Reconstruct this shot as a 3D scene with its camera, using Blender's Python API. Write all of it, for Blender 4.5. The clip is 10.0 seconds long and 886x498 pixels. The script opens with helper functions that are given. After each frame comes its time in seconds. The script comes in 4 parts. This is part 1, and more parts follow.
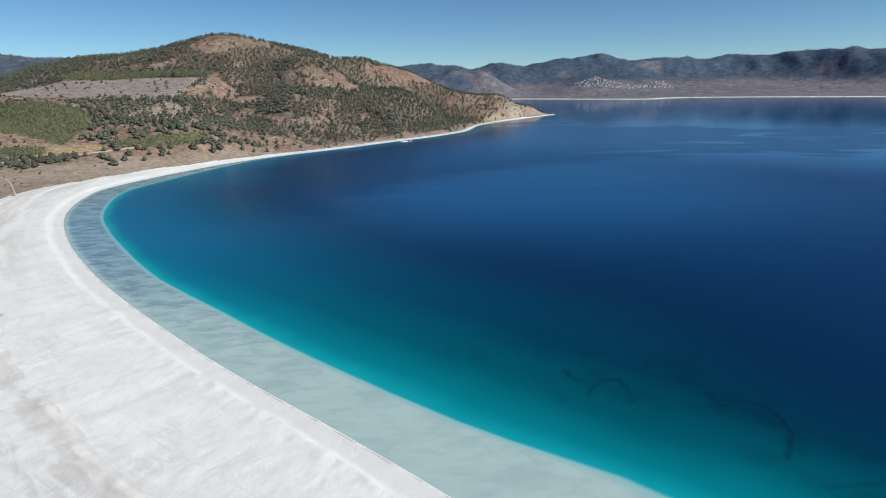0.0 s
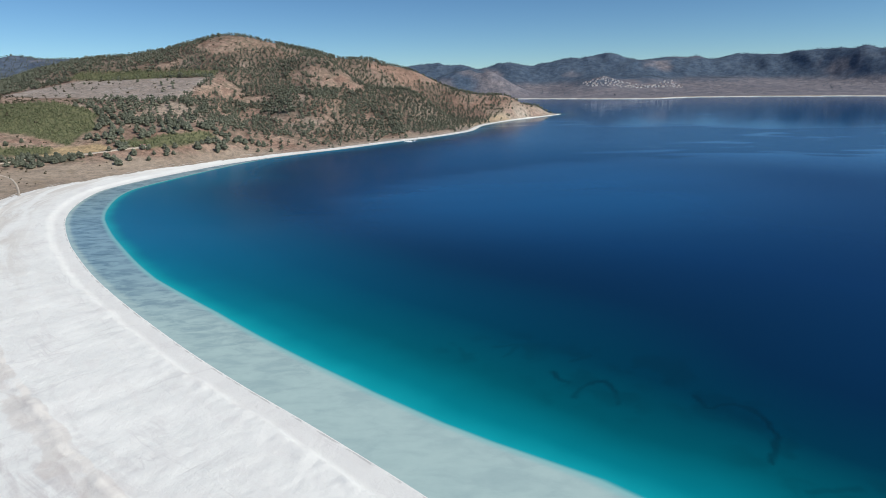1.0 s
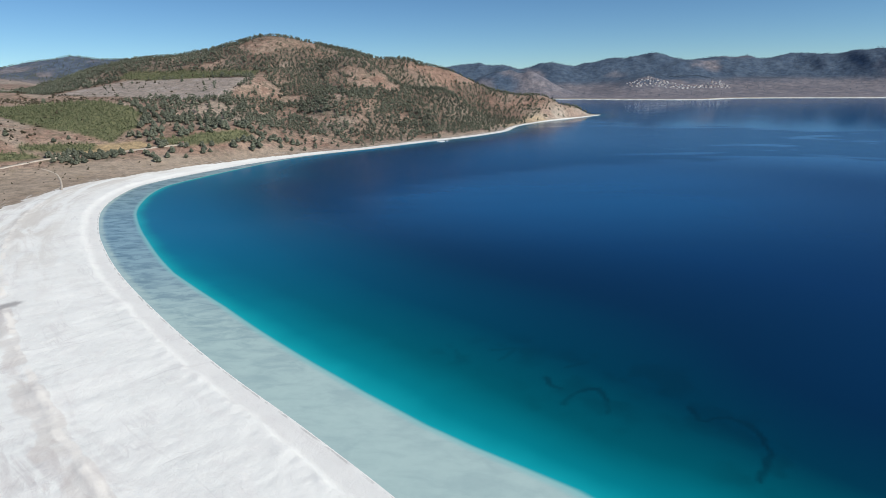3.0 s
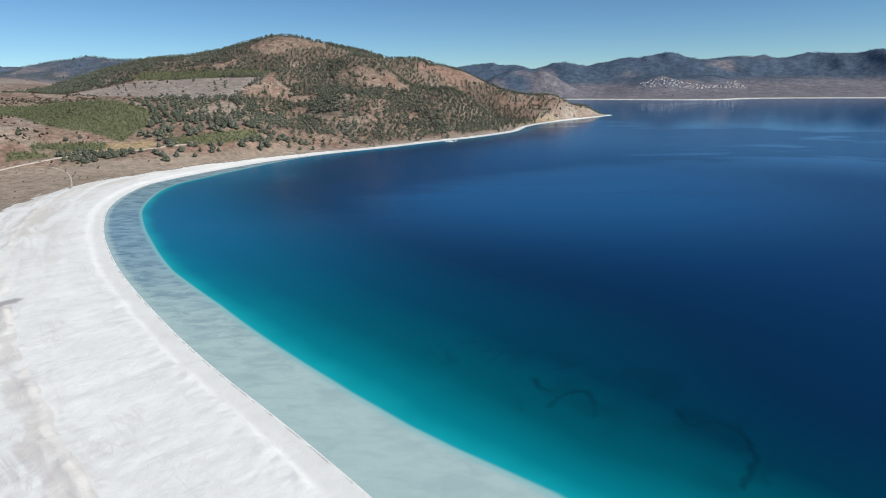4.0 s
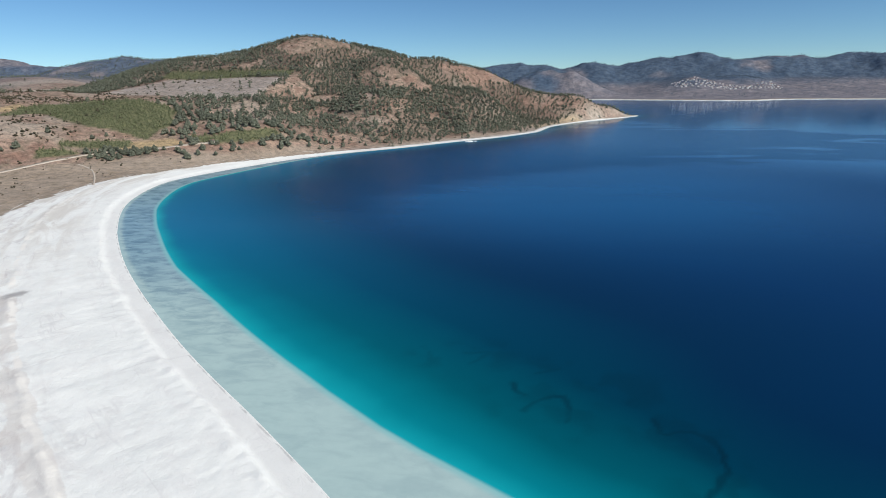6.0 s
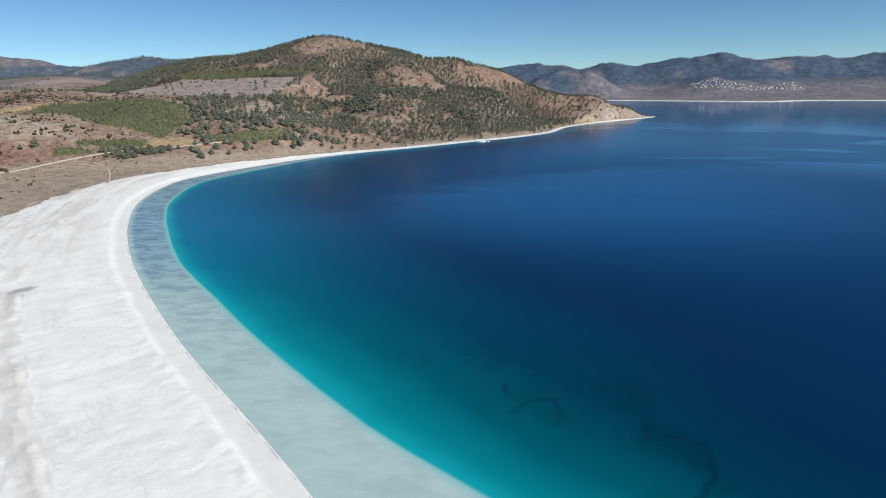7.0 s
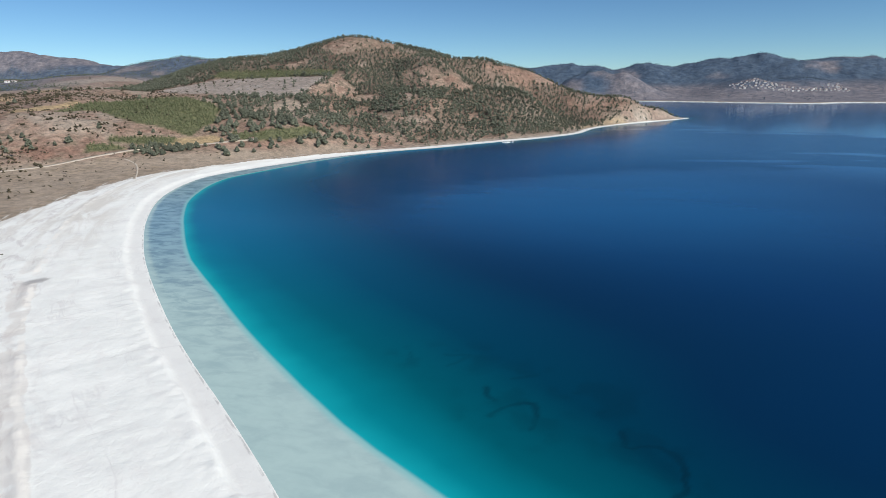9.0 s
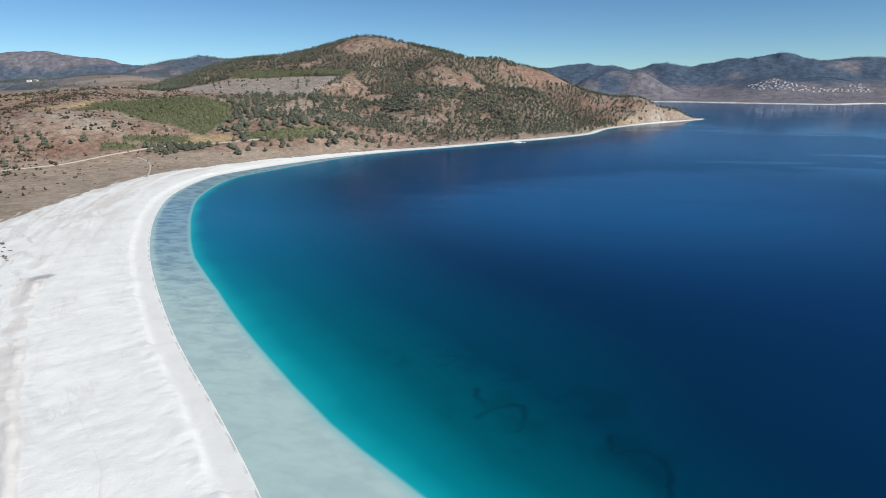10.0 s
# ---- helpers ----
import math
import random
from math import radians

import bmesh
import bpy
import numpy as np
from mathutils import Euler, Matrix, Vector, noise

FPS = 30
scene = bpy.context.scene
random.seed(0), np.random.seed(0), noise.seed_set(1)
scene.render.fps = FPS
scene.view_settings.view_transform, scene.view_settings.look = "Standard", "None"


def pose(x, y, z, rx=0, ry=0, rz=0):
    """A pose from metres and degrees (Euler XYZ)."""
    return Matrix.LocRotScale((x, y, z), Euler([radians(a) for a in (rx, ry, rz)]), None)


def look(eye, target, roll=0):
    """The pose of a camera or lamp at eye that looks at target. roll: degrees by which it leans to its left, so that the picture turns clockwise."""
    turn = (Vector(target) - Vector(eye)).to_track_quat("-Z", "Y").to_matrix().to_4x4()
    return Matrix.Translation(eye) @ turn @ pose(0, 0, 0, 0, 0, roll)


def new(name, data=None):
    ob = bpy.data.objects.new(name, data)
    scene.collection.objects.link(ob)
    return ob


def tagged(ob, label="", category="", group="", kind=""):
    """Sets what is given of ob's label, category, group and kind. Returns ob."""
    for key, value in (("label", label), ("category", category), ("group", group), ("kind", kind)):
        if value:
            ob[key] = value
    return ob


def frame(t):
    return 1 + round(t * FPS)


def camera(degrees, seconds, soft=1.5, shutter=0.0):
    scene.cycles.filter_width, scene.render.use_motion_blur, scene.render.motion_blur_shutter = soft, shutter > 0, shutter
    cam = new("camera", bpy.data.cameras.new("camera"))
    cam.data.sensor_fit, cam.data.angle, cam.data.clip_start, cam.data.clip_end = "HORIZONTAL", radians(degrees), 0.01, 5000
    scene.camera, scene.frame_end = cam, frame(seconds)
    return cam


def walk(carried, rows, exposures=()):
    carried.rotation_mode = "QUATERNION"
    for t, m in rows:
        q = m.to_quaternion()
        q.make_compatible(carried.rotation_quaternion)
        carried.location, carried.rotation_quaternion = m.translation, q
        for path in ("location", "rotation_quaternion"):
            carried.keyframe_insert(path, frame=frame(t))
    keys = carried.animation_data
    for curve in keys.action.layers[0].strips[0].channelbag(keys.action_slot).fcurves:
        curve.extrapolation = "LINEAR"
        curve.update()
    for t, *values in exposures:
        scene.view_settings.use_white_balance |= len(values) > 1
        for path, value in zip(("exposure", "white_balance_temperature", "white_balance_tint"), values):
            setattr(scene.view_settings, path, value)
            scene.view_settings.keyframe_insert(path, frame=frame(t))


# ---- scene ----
# ---------------------------------------------------------------- camera
cam = camera(74.5, 10.0, soft=0.9)
PATH = [
    (0, (-0.086, -0.72, 80.725), (-0.063, 1.201, 80.169), -1.0),
    (0.5, (2.858, -0.612, 80.715), (2.87, 1.31, 80.159), -1.1),
    (1, (5.833, -0.398, 80.701), (5.828, 1.523, 80.145), -1.1),
    (1.5, (8.929, -0.089, 80.684), (8.894, 1.832, 80.129), -1.1),
    (2, (12.149, 0.254, 80.632), (12.08, 2.175, 80.077), -1.0),
    (2.5, (15.471, 0.596, 80.555), (15.361, 2.515, 80.001), -1.0),
    (4, (25.388, 2.005, 80.332), (25.204, 3.918, 79.779), -1.0),
    (4.5, (28.724, 2.635, 80.316), (28.516, 4.546, 79.764), -1.0),
    (5, (32.066, 3.22, 80.298), (31.834, 5.129, 79.746), -0.9),
    (6.5, (41.825, 4.978, 80.133), (41.52, 6.876, 79.582), -0.9),
    (7, (45.067, 5.644, 80.095), (44.733, 7.537, 79.545), -0.8),
    (7.5, (48.262, 6.386, 80.047), (47.902, 8.275, 79.497), -0.7),
    (8, (51.406, 7.181, 79.993), (51.018, 9.065, 79.443), -0.7),
    (8.5, (54.569, 7.957, 79.914), (54.154, 9.835, 79.364), -0.7),
    (9, (57.679, 8.849, 79.871), (57.239, 10.721, 79.322), -0.6),
    (9.5, (60.745, 9.838, 79.84), (60.281, 11.704, 79.291), -0.6),
    (10, (63.867, 10.804, 79.814), (63.377, 12.664, 79.265), -0.5),
]
walk(cam, [(t, look(eye, target, roll)) for t, eye, target, roll in PATH], [(0, -0.06), (2.5, -0.03), (5, 0.0), (10, 0.02)])

# ---------------------------------------------------------------- light
SUN_HEIGHT, SUN_TURN = 38.0, 114.0  # degrees above the horizon; clockwise from north (+y)
world = bpy.data.worlds.new("sky")
scene.world = world
world.use_nodes = True
wt = world.node_tree
wt.nodes.clear()
sky = wt.nodes.new("ShaderNodeTexSky")
sky.sky_type, sky.sun_disc = "NISHITA", False
sky.sun_elevation, sky.sun_rotation = radians(SUN_HEIGHT), radians(SUN_TURN)
sky.altitude, sky.air_density, sky.dust_density, sky.ozone_density = 1200, 0.72, 0.0, 1.4
back = wt.nodes.new("ShaderNodeBackground")
back.inputs["Strength"].default_value = 0.091
out = wt.nodes.new("ShaderNodeOutputWorld")
rich = wt.nodes.new("ShaderNodeHueSaturation")
rich.inputs["Saturation"].default_value = 1.1
wt.links.new(sky.outputs[0], rich.inputs["Color"])
tint = wt.nodes.new("ShaderNodeMix")
tint.data_type, tint.blend_type = "RGBA", "MULTIPLY"
tint.inputs[0].default_value, tint.inputs[7].default_value = 1.0, (0.695, 0.915, 1.02, 1)
wt.links.new(rich.outputs[0], tint.inputs[6])
wt.links.new(tint.outputs[2], back.inputs[0])
wt.links.new(back.outputs[0], out.inputs[0])
lamp = bpy.data.lights.new("sun", "SUN")
lamp.energy, lamp.angle, lamp.color = 4.6, radians(0.53), (1.0, 0.945, 0.865)
sun = new("sun", lamp)
a, e = radians(SUN_TURN), radians(SUN_HEIGHT)
sun.matrix_world = look((math.sin(a) * math.cos(e) * 900, math.cos(a) * math.cos(e) * 900, math.sin(e) * 900 + 50), (0, 0, 50))
scene.view_settings.exposure = 0.0

# ---------------------------------------------------------------- materials
class Nodes:
    """A short hand for node materials."""

    def __init__(self, name):
        self.mat = bpy.data.materials.new(name)
        self.mat.use_nodes = True
        self.tree = self.mat.node_tree
        self.tree.nodes.clear()
        self.out = self.tree.nodes.new("ShaderNodeOutputMaterial")

    def node(self, kind, **inputs):
        n = self.tree.nodes.new(kind)
        for key, value in inputs.items():
            self.put(n.inputs[key.replace("_", " ")], value)
        return n

    def put(self, socket, value):
        if isinstance(value, bpy.types.NodeSocket):
            self.tree.links.new(value, socket)
        elif isinstance(value, tuple) and len(value) == 3 and socket.type == "RGBA":
            socket.default_value = (*value, 1)
        else:
            socket.default_value = value

    def math(self, op, a, b=0.0, c=0.0):
        n = self.tree.nodes.new("ShaderNodeMath")
        n.operation = op
        for i, v in enumerate((a, b, c)):
            self.put(n.inputs[i], v)
        return n.outputs[0]

    def mix(self, fac, a, b, blend="MIX"):
        n = self.tree.nodes.new("ShaderNodeMix")
        n.data_type, n.blend_type = "RGBA", blend
        self.put(n.inputs[0], fac), self.put(n.inputs[6], a), self.put(n.inputs[7], b)
        return n.outputs[2]

    def attr(self, name):
        n = self.tree.nodes.new("ShaderNodeAttribute")
        n.attribute_name = name
        return n

    def channels(self, name):
        n = self.node("ShaderNodeSeparateColor", Color=self.attr(name).outputs["Color"])
        return n.outputs[0], n.outputs[1], n.outputs[2]

    def place(self, scale=(1, 1, 1), turn=0.0):
        g = self.tree.nodes.new("ShaderNodeNewGeometry")
        m = self.node("ShaderNodeMapping", Vector=g.outputs["Position"])
        m.inputs["Scale"].default_value = scale
        m.inputs["Rotation"].default_value = (0, 0, radians(turn))
        return m.outputs[0]

    def noise(self, scale, detail=4.0, rough=0.55, vector=None, stretch=0.0):
        n = self.node("ShaderNodeTexNoise", Scale=scale, Detail=detail, Roughness=rough, Distortion=stretch)
        self.put(n.inputs["Vector"], vector if vector is not None else self.place())
        return n.outputs[0]

    def span(self, value, a, b, low=0.0, high=1.0):
        n = self.node("ShaderNodeMapRange")
        n.interpolation_type = "SMOOTHSTEP"
        for i, v in enumerate((value, a, b, low, high)):
            self.put(n.inputs[i], v)
        return n.outputs[0]

    def ramp(self, value, stops):
        n = self.tree.nodes.new("ShaderNodeValToRGB")
        while len(n.color_ramp.elements) < len(stops):
            n.color_ramp.elements.new(0.5)
        for el, (at, colour) in zip(n.color_ramp.elements, stops):
            el.position, el.color = at, (*colour, 1)
        self.put(n.inputs[0], value)
        return n.outputs[0]

    def bump(self, height, strength, distance):
        return self.node("ShaderNodeBump", Height=height, Strength=strength, Distance=distance).outputs[0]

    def finish(self, shader):
        self.tree.links.new(shader, self.out.inputs["Surface"])
        return self.mat

    def solid(self, colour, roughness=0.9, normal=None, specular=0.3):
        n = self.node("ShaderNodeBsdfPrincipled", Roughness=roughness)
        self.put(n.inputs["Base Color"], colour)
        self.put(n.inputs["Specular IOR Level"], specular)
        if normal is not None:
            self.put(n.inputs["Normal"], normal)
        return self.finish(n.outputs[0])


def make_ground_material():
    n = Nodes("ground")
    dry, sand, grey = n.channels("cover_a")
    red, gold, green = n.channels("cover_b")
    pale, pine, dirt = n.channels("cover_c")
    fine, mid, broad = n.noise(0.9, 5), n.noise(0.11, 5), n.noise(0.018, 4)
    # dry hillside: brown earth with pale stones, dead grass and rusty scrub
    earth = n.mix(n.span(broad, 0.35, 0.65), (0.262, 0.188, 0.145), (0.345, 0.256, 0.202))
    earth = n.mix(n.span(mid, 0.45, 0.7), earth, (0.175, 0.15, 0.112))
    earth = n.mix(n.math("MULTIPLY", n.span(n.noise(0.05, 4), 0.52, 0.66), 0.55), earth, (0.19, 0.108, 0.084))
    earth = n.mix(n.math("MULTIPLY", n.span(fine, 0.55, 0.75), 0.5), earth, (0.30, 0.235, 0.18))
    earth = n.mix(n.math("MULTIPLY", n.span(n.noise(0.28, 5, 0.65), 0.52, 0.68), 0.6), earth, (0.095, 0.085, 0.055))
    col = n.mix(pale, earth, n.mix(mid, (0.31, 0.262, 0.212), (0.42, 0.365, 0.305)))
    col = n.mix(red, col, n.mix(mid, (0.205, 0.115, 0.088), (0.285, 0.178, 0.135)))
    greys = n.mix(n.span(broad, 0.4, 0.6), (0.335, 0.29, 0.262), (0.40, 0.36, 0.33))
    col = n.mix(grey, col, n.mix(n.span(mid, 0.3, 0.7), greys, (0.305, 0.26, 0.22)))
    col = n.mix(gold, col, n.mix(mid, (0.37, 0.275, 0.155), (0.43, 0.335, 0.205)))
    col = n.mix(green, col, n.mix(fine, (0.105, 0.118, 0.060), (0.150, 0.150, 0.085)))
    # far slopes: winter scrub and closed forest, with blue distance haze mixed into their colours
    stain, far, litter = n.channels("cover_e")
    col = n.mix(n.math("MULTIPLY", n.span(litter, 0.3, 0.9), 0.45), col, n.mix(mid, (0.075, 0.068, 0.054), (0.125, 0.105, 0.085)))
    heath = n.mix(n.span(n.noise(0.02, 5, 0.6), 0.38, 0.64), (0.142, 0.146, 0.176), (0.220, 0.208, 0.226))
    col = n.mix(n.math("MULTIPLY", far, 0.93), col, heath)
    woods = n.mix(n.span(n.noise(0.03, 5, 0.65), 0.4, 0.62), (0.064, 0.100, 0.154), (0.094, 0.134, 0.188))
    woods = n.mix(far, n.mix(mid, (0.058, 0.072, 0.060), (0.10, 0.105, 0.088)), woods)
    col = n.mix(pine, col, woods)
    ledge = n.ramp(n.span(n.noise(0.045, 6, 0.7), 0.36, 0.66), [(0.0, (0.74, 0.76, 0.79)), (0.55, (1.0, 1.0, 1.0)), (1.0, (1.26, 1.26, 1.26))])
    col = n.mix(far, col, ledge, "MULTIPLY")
    # mottling of stones, tussocks and bare soil
    speck = n.math("ADD", n.math("MULTIPLY", n.noise(0.16, 5, 0.7), 0.9), n.math("MULTIPLY", n.noise(0.7, 4, 0.7), 0.6))
    mottle = n.ramp(n.span(speck, 0.55, 0.95), [(0.0, (0.55, 0.56, 0.55)), (0.5, (0.95, 0.95, 0.95)), (1.0, (1.35, 1.3, 1.25))])
    col = n.mix(n.math("SUBTRACT", 1.0, n.math("MULTIPLY", far, 0.5)), col, mottle, "MULTIPLY")
    sands = n.mix(n.span(broad, 0.35, 0.65), (0.300, 0.244, 0.190), (0.350, 0.290, 0.230))
    sands = n.mix(n.math("MULTIPLY", n.span(mid, 0.5, 0.75), 0.5), sands, (0.20, 0.16, 0.10))
    sands = n.mix(n.math("MULTIPLY", n.span(fine, 0.6, 0.75), 0.4), sands, (0.14, 0.11, 0.07))
    sands = n.mix(0.7, sands, mottle, "MULTIPLY")
    col = n.mix(sand, col, sands)
    # chalk-white shore, with damp greyish and buff stains
    chalk = n.mix(n.span(n.noise(0.06, 4), 0.3, 0.7), (0.865, 0.88, 0.84), (0.80, 0.82, 0.785))
    chalk = n.mix(n.math("MULTIPLY", n.span(n.noise(0.22, 6, 0.6), 0.52, 0.72), 0.25), chalk, (0.68, 0.68, 0.665))
    chalk = n.mix(n.math("MULTIPLY", n.span(fine, 0.5, 0.8), 0.3), chalk, (0.87, 0.855, 0.82))
    # drift lines along the shore and fine washed rills across it
    run = n.attr("shore_run").outputs["Vector"]

    def stretched(scale):
        m = n.node("ShaderNodeMapping", Vector=run)
        m.inputs["Scale"].default_value = scale
        return m.outputs[0]

    wash = n.noise(1.0, 5, 0.6, stretched((0.05, 0.12, 0)), 0.9)
    chalk = n.mix(n.math("MULTIPLY", n.span(wash, 0.45, 0.7), 0.42), chalk, (0.745, 0.735, 0.71))
    # thin washed lines, some along the shore and some slanting across it

    def thin(scale, wide, gate):
        lines = n.math("ABSOLUTE", n.math("SUBTRACT", n.noise(1.0, 4, 0.55, stretched(scale), 0.4), 0.5))
        return n.math("MULTIPLY", n.span(lines, 0.0, wide, 1.0, 0.0), n.span(n.noise(1.0, 3, 0.5, stretched(gate)), 0.48, 0.62))

    rills = n.math("MAXIMUM", thin((0.016, 0.075, 0), 0.026, (0.03, 0.05, 0)), thin((0.06, 0.02, 0), 0.022, (0.045, 0.04, 0)))
    chalk = n.mix(n.math("MULTIPLY", rills, 0.45), chalk, (0.66, 0.655, 0.64))
    inland = n.node("ShaderNodeSeparateXYZ", Vector=run).outputs["Y"]
    edge = n.math("ADD", n.node("ShaderNodeSeparateXYZ", Vector=run).outputs["Z"], n.math("MULTIPLY", n.math("SUBTRACT", n.noise(0.22, 5, 0.65), 0.5), 7.0))
    washed = n.math("MULTIPLY", n.span(edge, 16, 3), n.span(n.noise(1.0, 4, 0.6, stretched((0.03, 0.34, 0)), 0.5), 0.57, 0.64))
    white = n.math("MULTIPLY", dry, n.math("MAXIMUM", n.span(edge, 0.7, -0.7), n.math("MULTIPLY", washed, 0.6)))
    # a broken line of dark drift lies where the water laps
    lap = n.math("MULTIPLY", n.span(inland, 0.15, 0.35), n.span(inland, 1.0, 0.6))
    lap = n.math("MULTIPLY", lap, n.span(n.noise(1.0, 4, 0.6, stretched((0.16, 0.5, 0))), 0.44, 0.58))
    chalk = n.mix(n.math("MULTIPLY", lap, 0.6), chalk, (0.36, 0.36, 0.35))
    belt = n.math("MULTIPLY", n.span(inland, 32, 46), n.span(inland, 90, 70))
    smudge = n.math("MULTIPLY", n.span(n.noise(1.0, 5, 0.6, stretched((0.045, 0.15, 0)), 0.8), 0.49, 0.64), belt)
    chalk = n.mix(n.math("MULTIPLY", smudge, 0.6), chalk, (0.575, 0.55, 0.535))
    # the upper shore of the bay's bend is dirtier
    bend = n.math("MULTIPLY", n.span(n.node("ShaderNodeSeparateXYZ", Vector=n.place()).outputs["Y"], 170, 320), n.span(inland, 10, 30))
    grime = n.span(n.noise(1.0, 6, 0.62, stretched((0.02, 0.11, 0)), 0.6), 0.40, 0.62)
    chalk = n.mix(n.math("MULTIPLY", n.math("MULTIPLY", bend, grime), 0.65), chalk, (0.58, 0.545, 0.49))
    buff = n.mix(n.span(mid, 0.35, 0.65), (0.56, 0.505, 0.455), (0.68, 0.635, 0.585))
    ragged_dirt = n.math("ADD", dirt, n.math("MULTIPLY", n.math("SUBTRACT", n.noise(1.0, 6, 0.62, stretched((0.10, 0.22, 0)), 0.8), 0.5), 0.9))
    chalk = n.mix(n.math("MULTIPLY", n.span(ragged_dirt, 0.26, 0.52), n.math("MULTIPLY", n.span(dirt, 0.05, 0.7), 0.45)), chalk, buff)
    crest = n.math("MULTIPLY", n.span(n.math("ABSOLUTE", n.math("SUBTRACT", n.math("ADD", inland, n.math("MULTIPLY", n.noise(1.0, 4, 0.6, stretched((0.06, 0, 0))), 5.0)), 45.0)), 1.5, 0.5), n.span(n.noise(1.0, 3, 0.6, stretched((0.07, 0.02, 0))), 0.42, 0.55))
    chalk = n.mix(n.math("MULTIPLY", crest, n.span(dirt, 0.05, 0.3)), chalk, (0.84, 0.82, 0.76))
    # the lake's bed: pale mud with grey algae streaks
    bed, algae_sky, damp = n.channels("cover_d")
    chalk = n.mix(n.math("MULTIPLY", damp, 0.55), chalk, (0.67, 0.67, 0.655))
    chalk = n.mix(n.math("MULTIPLY", stain, 0.8), chalk, (0.30, 0.29, 0.29))
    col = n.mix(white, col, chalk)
    mud = n.mix(fine, (0.50, 0.60, 0.58), (0.58, 0.67, 0.64))
    streak = n.noise(0.16, 5, 0.6, n.place((0.55, 1.7, 1), -8), 0.6)
    mud = n.mix(n.math("MULTIPLY", n.span(streak, 0.42, 0.62), algae_sky), mud, (0.16, 0.235, 0.27))
    col = n.mix(bed, col, mud)
    height = n.math("ADD", n.math("MULTIPLY", fine, 0.5), n.math("MULTIPLY", n.noise(3.1, 4), 0.25))
    cells = n.node("ShaderNodeTexVoronoi", Scale=0.42, Randomness=1.0)
    cells.feature = "DISTANCE_TO_EDGE"
    n.put(cells.inputs["Vector"], n.place())
    crack = n.math("MULTIPLY", n.span(cells.outputs["Distance"], 0.0, 0.10, -0.09, 0.0), n.span(n.noise(0.07, 3), 0.48, 0.6))
    pits = n.math("ADD", n.math("MULTIPLY", n.noise(0.75, 6, 0.7), 0.55), crack)
    crust = n.math("SUBTRACT", n.math("MULTIPLY", n.noise(1.0, 5, 0.55, stretched((0.11, 0.13, 0)), 0.6), 1.5), n.math("MULTIPLY", rills, 0.12))
    height = n.math("ADD", n.math("MULTIPLY", height, n.math("SUBTRACT", 1.0, n.math("MULTIPLY", white, 0.75))), n.math("MULTIPLY", n.math("ADD", crust, pits), white))
    return n.solid(col, 0.93, n.bump(height, 0.5, 0.34), 0.2)


